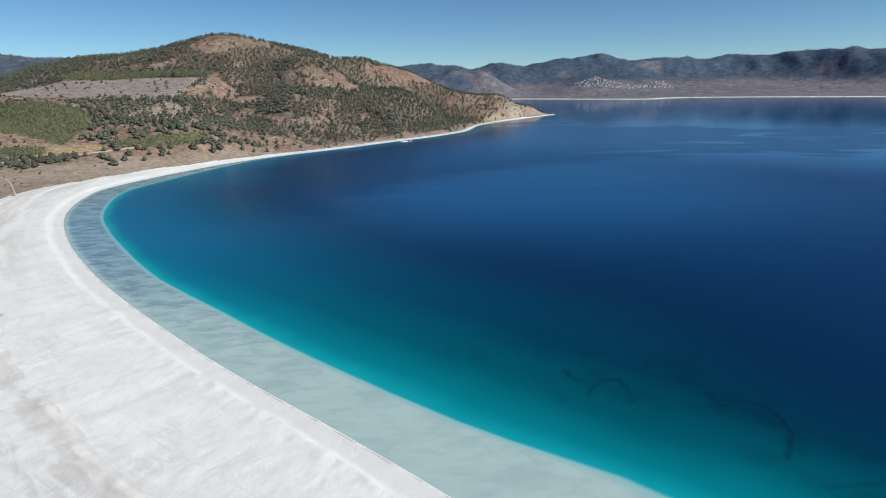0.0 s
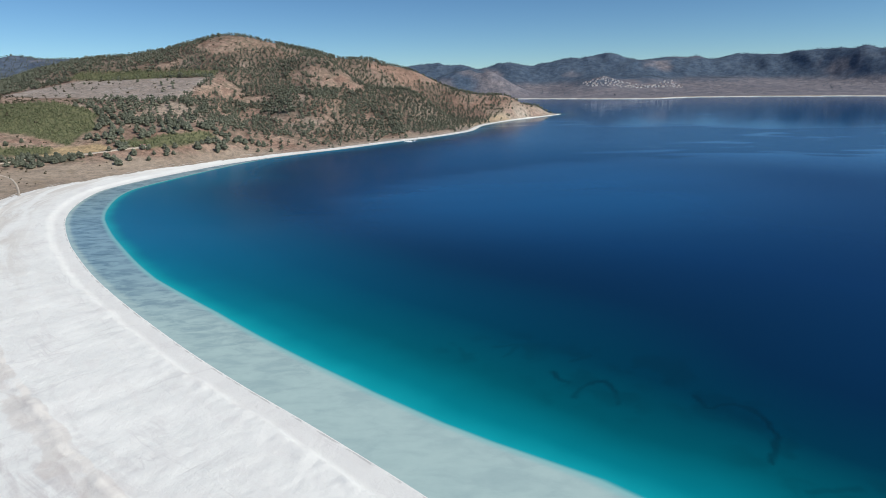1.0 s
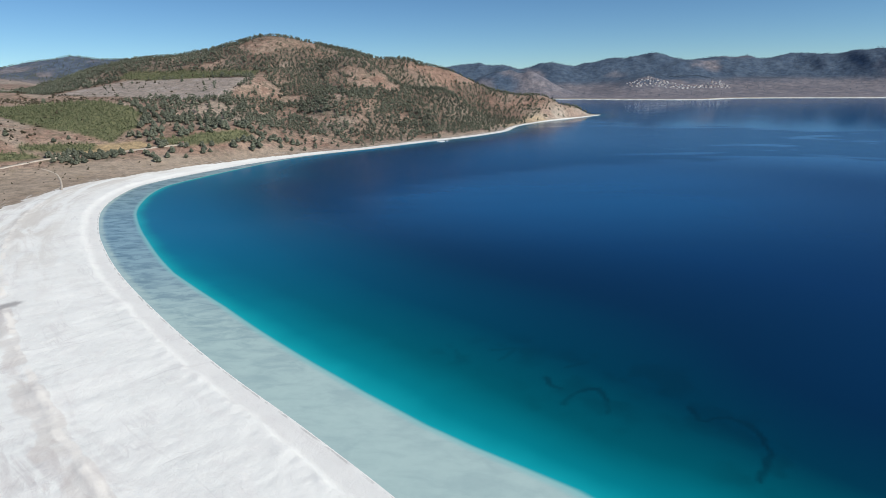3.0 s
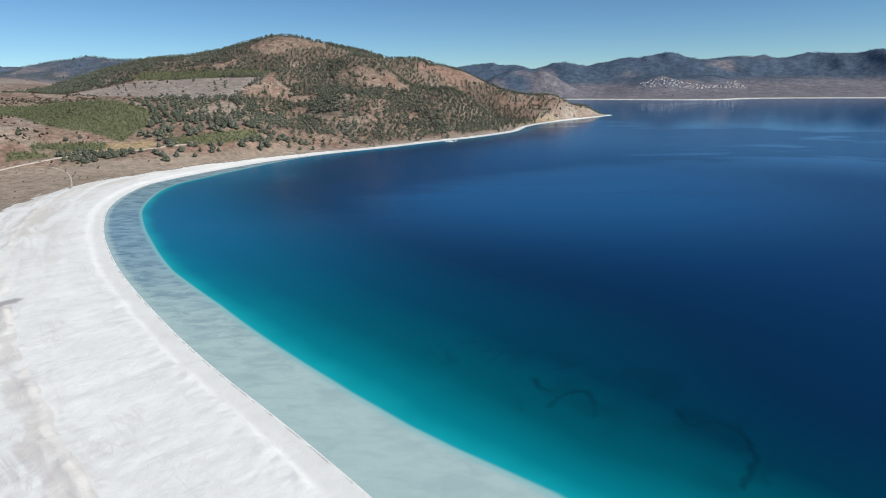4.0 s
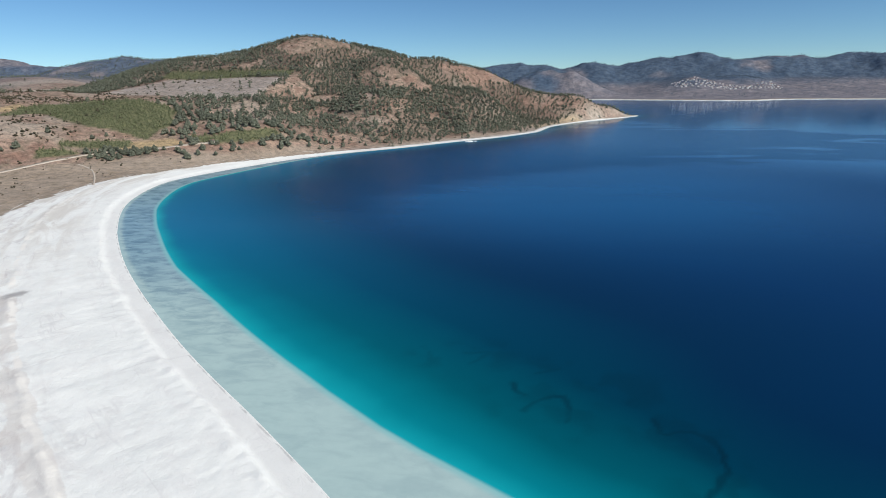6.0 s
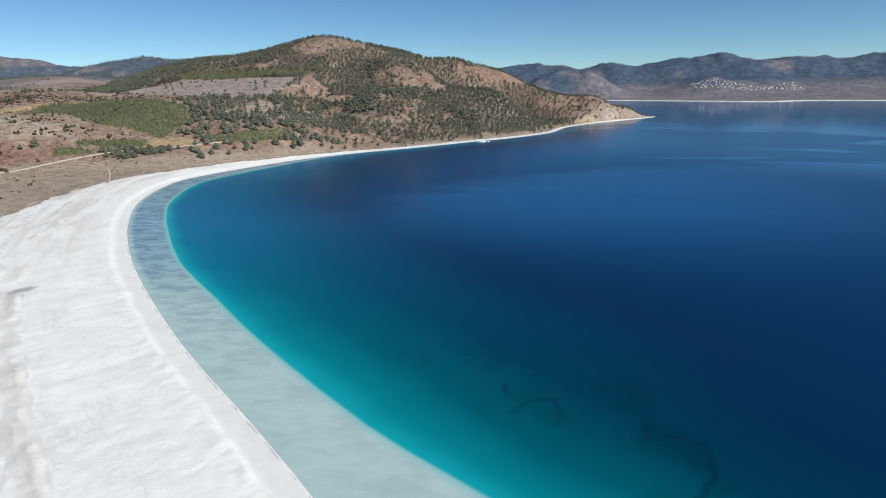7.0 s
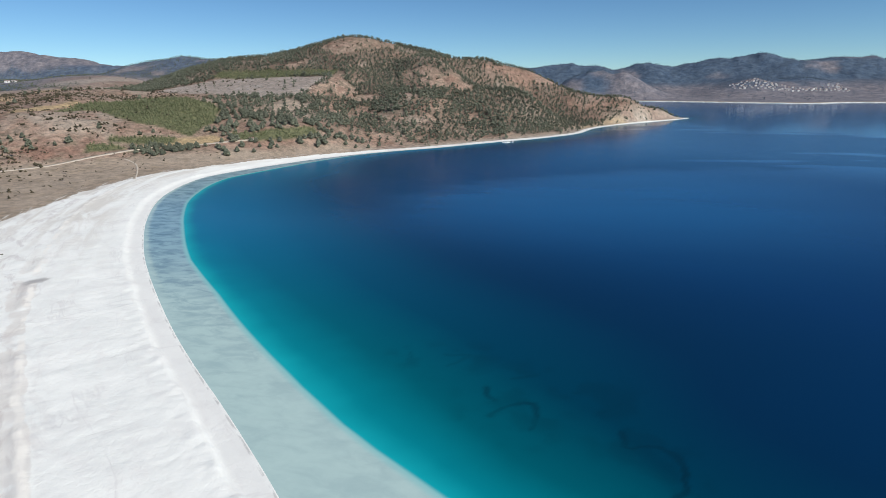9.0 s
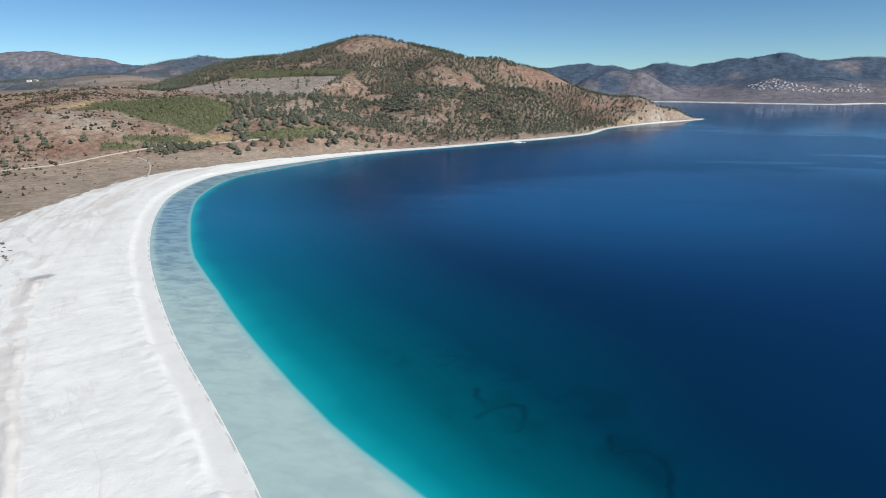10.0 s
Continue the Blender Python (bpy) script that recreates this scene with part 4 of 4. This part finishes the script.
def crown_shape(rng, count, height, radius, low, pointed):
    """Tufts set round a trunk: wide below, narrow on top, with gaps."""
    t = rng.random(count) ** 0.85
    z = height * (low + (1 - low) * t)
    r = radius * ((1 - t) ** pointed * 0.9 + 0.1) * np.sqrt(rng.random(count) * 0.85 + 0.15)
    a = rng.random(count) * math.tau + 2.0 * np.floor(3 * t)
    places = np.stack([r * np.cos(a), r * np.sin(a), z], axis=-1)
    return places, radius * (0.50 + 0.24 * rng.random(count)) * (1.1 - 0.5 * t)


def trunk_shape(height, girth, lean, limbs, rng):
    """A tapered trunk with some limbs, six-sided."""
    verts_, faces_ = [], []

    def tube(p, q, r0, r1):
        b = len(verts_)
        for pt, r in ((p, r0), (q, r1)):
            for k in range(6):
                verts_.append((pt[0] + r * math.cos(k * math.tau / 6), pt[1] + r * math.sin(k * math.tau / 6), pt[2]))
        for k in range(6):
            j = (k + 1) % 6
            faces_.append((b + k, b + j, b + 6 + j)), faces_.append((b + k, b + 6 + j, b + 6 + k))

    mid = (lean * 0.4, 0.1, height * 0.45)
    tube((0, 0, -0.6), mid, girth, girth * 0.7)
    tube(mid, (lean, 0.0, height * 0.88), girth * 0.7, girth * 0.2)
    for k in range(limbs):
        a, z = rng.random() * math.tau, height * (0.3 + 0.5 * rng.random())
        reach_ = height * 0.2
        tube((lean * z / height, 0, z), (math.cos(a) * reach_, math.sin(a) * reach_, z + height * 0.09), girth * 0.3, girth * 0.1)
    return np.array(verts_), np.array(faces_)


def forest(name, spots, heights, material, protos, label, category):
    """One joined mesh of many trees: tufted crowns with their trunks inside."""
    rng = np.random.default_rng(len(spots))
    all_v, all_f, base = [], [], 0
    pick = rng.integers(0, len(protos), len(spots))
    for k, (pv, pf) in enumerate(protos):
        sel = np.where(pick == k)[0]
        if not len(sel):
            continue
        a = rng.random(len(sel)) * math.tau
        c, s = np.cos(a)[:, None], np.sin(a)[:, None]
        wide = (heights[sel] * (0.85 + 0.35 * rng.random(len(sel))))[:, None]
        v = np.stack([(c * pv[:, 0] - s * pv[:, 1]) * wide, (s * pv[:, 0] + c * pv[:, 1]) * wide, pv[:, 2] * heights[sel][:, None]], axis=-1) + spots[sel][:, None, :]
        f = pf[None] + len(pv) * np.arange(len(sel))[:, None, None] + base
        all_v.append(v.reshape(-1, 3)), all_f.append(f.reshape(-1, 3))
        base += v.shape[0] * v.shape[1]
    mesh = mesh_from(name, np.concatenate(all_v), np.concatenate(all_f), material, False)
    return tagged(new(name, mesh), label, category, kind="stuff")


def proto(seed, count, radius, low, pointed, stem=True):
    """A tree one metre high, to be scaled."""
    rng = np.random.default_rng(seed)
    v, f = lumps(rng, *crown_shape(rng, count, 1.0, radius, low, pointed))
    if stem:
        b = len(v)
        w = np.array([(0.025, 0, -0.08), (-0.012, 0.02, -0.08), (-0.012, -0.02, -0.08), (0, 0, 0.8)])
        v, f = np.concatenate([v, w]), np.concatenate([f, b + np.array([(0, 1, 3), (1, 2, 3), (2, 0, 3)])])
    return v, f


def scatter(x0, x1, y0, y1, step, seed):
    rng = np.random.default_rng(seed)
    x, y = np.meshgrid(np.arange(x0, x1, step), np.arange(y0, y1, step))
    x, y = x.ravel() + step * (rng.random(x.size) - 0.5), y.ravel() + step * (rng.random(x.size) - 0.5)
    return x, y, rng


def stand(x, y):
    return np.stack([x, y, ground_height(x, y) - 0.1], axis=-1)


PINE_PROTOS = [proto(k, 7, 0.42, 0.16, 0.55) for k in range(10)]
YOUNG_PROTOS = [proto(50 + k, 8, 0.42, 0.08, 0.8) for k in range(5)]
SHRUB_PROTOS = [proto(80 + k, 2, 0.8, 0.15, 0.5, False) for k in range(5)]

tx, ty, rng = scatter(-760, 300, 480, 1480, 5.3, 4)
td = shore_distance(tx, ty)
keep = (td > 10) & (rng.random(tx.size) < 0.93 * tree_density(tx, ty, td))
tx, ty = tx[keep], ty[keep]
th = (4.8 + 4.4 * rng.random(tx.size)) * (0.95 + 0.25 * fbm(tx, ty, 60, 2, 15)) * np.interp(ty, [850, 1000, 1110], [0.95, 0.86, 0.72])
# the few pines and clumps that stand alone on the open ground
ALONE = [(-384, 522), (-377, 524), (-356, 544), (-350, 548), (-344, 553), (-336, 569), (-306, 559), (-288, 585), (-326, 585), (-319, 569), (-446, 487), (-443, 502), (-442, 498),
         (-480, 461), (-490, 467), (-472, 457), (-484, 475), (-491, 479), (-481, 485), (-474, 481), (-466, 477), (-456, 470), (-464, 473), (-453, 421), (-321, 597), (-323, 571),
         (-313, 568), (-303, 559), (-304, 588), (-302, 575), (-290, 601), (-280, 607), (-276, 614), (-302, 604), (-297, 607), (-286, 619), (-279, 627), (-308, 566)]
ax, ay = np.array(ALONE, float).T
tx, ty = np.concatenate([tx, ax]), np.concatenate([ty, ay])
cx_, cy_ = -396 + 60 * rng.random(200), 518 + 54 * rng.random(200)
grove = patch(cx_, cy_, [(-391, 534), (-390, 551), (-369, 556), (-347, 571), (-339, 562), (-358, 540), (-362, 522), (-379, 522)], 1, 2, 3) > 0.5
tx, ty = np.concatenate([tx, cx_[grove]]), np.concatenate([ty, cy_[grove]])
th = np.concatenate([th, 3.8 + 2.6 * rng.random(len(ax)), 3.0 + 2.6 * rng.random(int(grove.sum()))])
near = ty < 720
order = np.argsort(ty[near])[:280]
single = np.column_stack([tx[near][order], ty[near][order], th[near][order]])
rest = np.ones(len(tx), bool)
rest[np.where(near)[0][order]] = False
forest("pine_forest", stand(tx, ty)[rest], th[rest], PINE, PINE_PROTOS, "dark green pine forest on a dry brown hillside", "forest")

# distant woods across the lake and on the western ridges
WOOD_PROTOS = [proto(120 + k, 2, 0.62, 0.25, 0.4, False) for k in range(6)]


def woods(name, x0, x1, y0, y1, step, seed, label):
    x, y, rng = scatter(x0, x1, y0, y1, step, seed)
    d = shore_distance(x, y)
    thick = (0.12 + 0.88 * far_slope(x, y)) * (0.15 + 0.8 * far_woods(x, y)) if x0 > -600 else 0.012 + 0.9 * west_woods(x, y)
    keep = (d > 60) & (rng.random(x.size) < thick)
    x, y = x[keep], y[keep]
    forest(name, stand(x, y), 3.0 + 2.4 * rng.random(len(x)), HAZY_PINE if x0 > -600 else PINE, WOOD_PROTOS, label, "woods")


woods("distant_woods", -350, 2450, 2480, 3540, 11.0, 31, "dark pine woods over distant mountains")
woods("ridge_woods", -2950, -660, 900, 2640, 10.0, 33, "pine woods scattered over a dry western ridge")

px, py, rng = scatter(-680, -220, 500, 1060, 3.4, 9)
young = np.zeros(px.size)
for line in (HIGH_PLANTATION, YOUNG_PLANTATION, SHORE_PLANTATION, TRACK_STRIP, MIDDLE_STRIP):
    young = np.maximum(young, patch(px, py, line, 2, 3, 7))
keep = rng.random(px.size) < 0.85 * young
px, py = px[keep], py[keep]
forest("pine_plantation", stand(px, py), 1.8 + 1.4 * rng.random(len(px)), YOUNG_PINE, YOUNG_PROTOS, "dense young green pine plantation", "plantation")

sx, sy, rng = scatter(-800, 280, 330, 1400, 5.6, 12)
sd = shore_distance(sx, sy)
width = np.interp(sy, SHORE_Y, WHITE_WIDTH)
thick = (0.2 + 0.8 * ease(-0.3, 0.35, fbm(sx, sy, 45, 4, 27))) * (0.06 + 0.40 * ease(60, 190, sd) + 0.3 * ease(-400, -460, sx) * ease(90, 140, sd) + 0.12 * ease(-300, -340, sx) * ease(640, 560, sy) * ease(0, 30, sd - width)) * (1 - 0.85 * patch(sx, sy, GREY_FIELD, 4, 4, 2))
thick = thick + 0.55 * patch(sx, sy, PALE_KNOLL, 15, 15, 48) * ease(-0.1, 0.25, fbm(sx, sy, 22, 3, 49))
for line in OLD_FIELDS[1:]:
    thick = thick * (1 - 0.9 * patch(sx, sy, line, 3, 3, 56))
keep = (sd > width + 12) & (rng.random(sx.size) < thick)
sx, sy = sx[keep], sy[keep]
forest("dry_scrub", stand(sx, sy), (0.9 + 2.1 * rng.random(len(sx)) ** 2) * (1 + 0.5 * ease(-400, -440, sx)), SCRUB, SHRUB_PROTOS, "low dry brownish scrub dotted over the slopes", "scrub")

hx, hy, rng = scatter(-720, -395, 410, 760, 3.6, 14)
rusty = patch(hx, hy, RUSTY_HEATH, 14, 18, 45) * ease(-0.25, 0.15, fbm(hx, hy, 20, 3, 50)) + 0.35 * ease(0.1, 0.4, fbm(hx, hy, 34, 3, 53)) * ease(-440, -470, hx)
for line in OLD_FIELDS[1:]:
    rusty = rusty * (1 - patch(hx, hy, line, 3, 3, 54))
keep = (shore_distance(hx, hy) > 120) & (rng.random(hx.size) < 0.8 * rusty)
hx, hy = hx[keep], hy[keep]
forest("heath", stand(hx, hy), 0.5 + 0.8 * rng.random(len(hx)), HEATH, SHRUB_PROTOS, "low rusty brown heath on a dry slope", "heath")


# ---------------------------------------------------------------- single trees on the flat by the shore
def pine_tree_meshes(seed):
    rng = np.random.default_rng(seed)
    tall = 1.0
    v, f = lumps(rng, *crown_shape(rng, 46, tall, 0.40, 0.16, 0.62))
    crown = mesh_from("crown", v, f, PINE, False)
    v, f = trunk_shape(tall, 0.035, 0.04, 5, rng)
    return mesh_from("trunk", v, f, BARK, True), crown


TREE_KINDS = [pine_tree_meshes(200 + k) for k in range(6)]


def pine_tree(x, y, height, kind, turn, label):
    ob = new("pine_tree")
    trunk, crown = TREE_KINDS[kind]
    ob.matrix_world = pose(x, y, float(ground_height(np.array([x]), np.array([y]))[0]), 0, 0, turn) @ Matrix.Diagonal((height, height, height, 1))
    part("trunk", trunk, ob), part("crown", crown, ob)
    return tagged(ob, label, "tree", "pines on the flat behind the shore")


for x, y, high in single:
    kind = rng.integers(0, 6)
    pine_tree(float(x), float(y), float(high), int(kind), float(rng.random() * 360),
              "small dark green pine on dry brown ground" if high < 6 else "dark green pine with a rounded crown")


# ---------------------------------------------------------------- tracks
def ribbon(name, line, width, label, lift_by=0.35):
    """A dirt track that follows the ground."""
    p = smooth_line(line, 10)
    d = np.gradient(p, axis=0)
    side = np.stack([-d[:, 1], d[:, 0]], axis=-1) / np.linalg.norm(d, axis=1)[:, None]
    wide = width * (0.5 + 0.12 * value_noise(np.arange(len(p)) * 1.0, np.zeros(len(p)), 3, 6))[:, None]
    rows_ = [p - side * wide * 1.1, p - side * wide, p + side * wide, p + side * wide * 1.1]
    lift = (-0.3, lift_by, lift_by, -0.3)
    v = np.concatenate([np.column_stack([r, ground_height(r[:, 0], r[:, 1]) + h]) for r, h in zip(rows_, lift)])
    n = len(p)
    f = np.concatenate([np.stack([np.arange(n - 1) + k * n, np.arange(1, n) + k * n, np.arange(1, n) + (k + 1) * n, np.arange(n - 1) + (k + 1) * n], axis=-1) for k in range(3)])
    return tagged(new(name, mesh_from(name, v, f[:, ::-1], TRACK)), label, "road", kind="structure")


ribbon("road", [(-455, 375), (-447, 410), (-431, 430), (-416, 452), (-407, 484), (-399, 511), (-394, 526), (-383, 546), (-362, 563), (-333, 580), (-318, 594), (-300, 612)], 3.2, "pale dirt road through dry grass")
ribbon("road_spur", [(-382, 502), (-373, 499), (-360, 491), (-345, 475), (-328, 453), (-316, 436)], 1.7, "pale footpath curving to the shore", 0.12)


# ---------------------------------------------------------------- houses
def house_meshes(wide, deep, high, pitch, finish=LIMEWASH):
    bm = bmesh.new()
    bmesh.ops.create_cube(bm, size=1.0, matrix=Matrix.Translation((0, 0, high / 2 - 0.5)) @ Matrix.Diagonal((wide, deep, high + 1, 1)))
    bmesh.ops.bevel(bm, geom=bm.edges[:], offset=0.06, segments=1, affect="EDGES")
    wall = bpy.data.meshes.new("wall")
    bm.to_mesh(wall), bm.free()
    wall.materials.append(finish)
    bm = bmesh.new()
    o, w, d = 0.45, wide / 2 + 0.45, deep / 2 + 0.45
    top = high + pitch
    low = [bm.verts.new(p) for p in ((-w, -d, high), (w, -d, high), (w, d, high), (-w, d, high))]
    eave = [bm.verts.new((v.co.x, v.co.y, high + 0.18)) for v in low]
    ridge = [bm.verts.new(p) for p in ((-w + 0.3, 0, top), (w - 0.3, 0, top))]
    bm.faces.new(low[::-1])
    for i in range(4):
        bm.faces.new((low[i], low[(i + 1) % 4], eave[(i + 1) % 4], eave[i]))
    bm.faces.new((eave[0], eave[1], ridge[1], ridge[0])), bm.faces.new((eave[2], eave[3], ridge[0], ridge[1]))
    bm.faces.new((eave[1], eave[2], ridge[1])), bm.faces.new((eave[3], eave[0], ridge[0]))
    roof = bpy.data.meshes.new("roof")
    bm.to_mesh(roof), bm.free()
    roof.materials.append(ROOF_TILE)
    return wall, roof


HOUSES = [house_meshes(6.5, 5.5, 4.4, 1.1), house_meshes(5.5, 5, 3.8, 1.0), house_meshes(8, 6, 5.6, 1.2), house_meshes(4.6, 3.6, 2.2, 0.8, GREY_WALL)]
rng = np.random.default_rng(77)


def house(x, y, kind, turn, label, group):
    ob = new("house")
    ob.matrix_world = pose(x, y, float(ground_height(np.array([x]), np.array([y]))[0]), 0, 0, turn)
    part("wall", HOUSES[kind][0], ob), part("roof", HOUSES[kind][1], ob, "reddish tiled roof")
    return tagged(ob, label, "house", group)


placed = []
while len(placed) < 115:
    u, v = rng.random(), rng.random()
    x, y = 700 + 480 * u, 2850 + 50 * u + 240 * v ** 1.4 * (0.6 + 0.4 * math.sin(u * 7))
    if all((x - a) ** 2 + (y - b) ** 2 > 15 ** 2 for a, b in placed):
        placed.append((x, y))
        house(x, y, int(rng.integers(0, 3)), float(rng.random() * 40 - 20), "whitewashed village house under a red tiled roof", "houses of the far village")
for k in range(12):
    x, y = -1605 - 10 * k + 25 * rng.random(), 1440 + 18 * k + 25 * rng.random()
    house(x, y, int(rng.integers(0, 3)), float(rng.random() * 60), "pale farmhouse among trees under distant hills", "houses of the far hamlet")
for x, y in ((-325, 600), (-304, 609)):
    house(x, y, 3, 25.0, "low grey hut among pines by the shore", "huts by the shore")


# ---------------------------------------------------------------- rocks
def rock_mesh(seed, size):
    bm = bmesh.new()
    bmesh.ops.create_icosphere(bm, subdivisions=3, radius=1.0)
    for v in bm.verts:
        p = v.co.copy()
        k = 1 + 0.35 * noise.noise(p * 1.3 + Vector((seed, 0, 0))) + 0.15 * noise.noise(p * 3.5 + Vector((0, seed, 0)))
        v.co = Vector((p.x * size[0], p.y * size[1], p.z * size[2])) * k
    mesh = bpy.data.meshes.new("rock")
    bm.to_mesh(mesh), bm.free()
    mesh.materials.append(CHALK_ROCK)
    return mesh


for k, (x, y, z, size) in enumerate([(-40, 818, 0.15, (5.5, 2.4, 1.0)), (-33, 823, 0.0, (2.4, 1.5, 0.7)), (-46, 814, 0.0, (2.0, 1.2, 0.6))]):
    ob = new("chalk_rock", rock_mesh(k * 3.7, size))
    ob.matrix_world = pose(x, y, z, 0, 0, 35 + 20 * k)
    tagged(ob, "low white chalk rock standing in shallow water", "rock", "rocks off the shore")


# ---------------------------------------------------------------- dry bushes on the upper shore
def bush_mesh(seed):
    rng = np.random.default_rng(seed)
    a, r = rng.random(9) * math.tau, 0.55 * np.sqrt(rng.random(9))
    v, f = lumps(rng, np.stack([r * np.cos(a), r * np.sin(a), 0.12 + 0.3 * rng.random(9)], axis=-1), 0.16 + 0.18 * rng.random(9))
    return mesh_from("dry_bush", v, f, SCRUB, False)


BUSHES = [bush_mesh(300 + k) for k in range(3)]
for k, (x, y) in enumerate([(-213, 220), (-211, 222), (-215, 219), (-203, 213), (-200, 211), (-205, 214), (-228, 232), (-226, 231), (-196, 208), (-219, 226)]):
    ob = new("dry_bush", BUSHES[k % 3])
    s = 0.8 + 0.5 * (k % 4) / 3
    ob.matrix_world = pose(x, y, float(ground_height(np.array([x * 1.0]), np.array([y * 1.0]))[0]), 0, 0, 47 * k) @ Matrix.Diagonal((1.6 * s, s, 0.8 * s, 1))
    tagged(ob, "small dark dry bush on white chalky ground", "bush", "bushes on the upper shore")
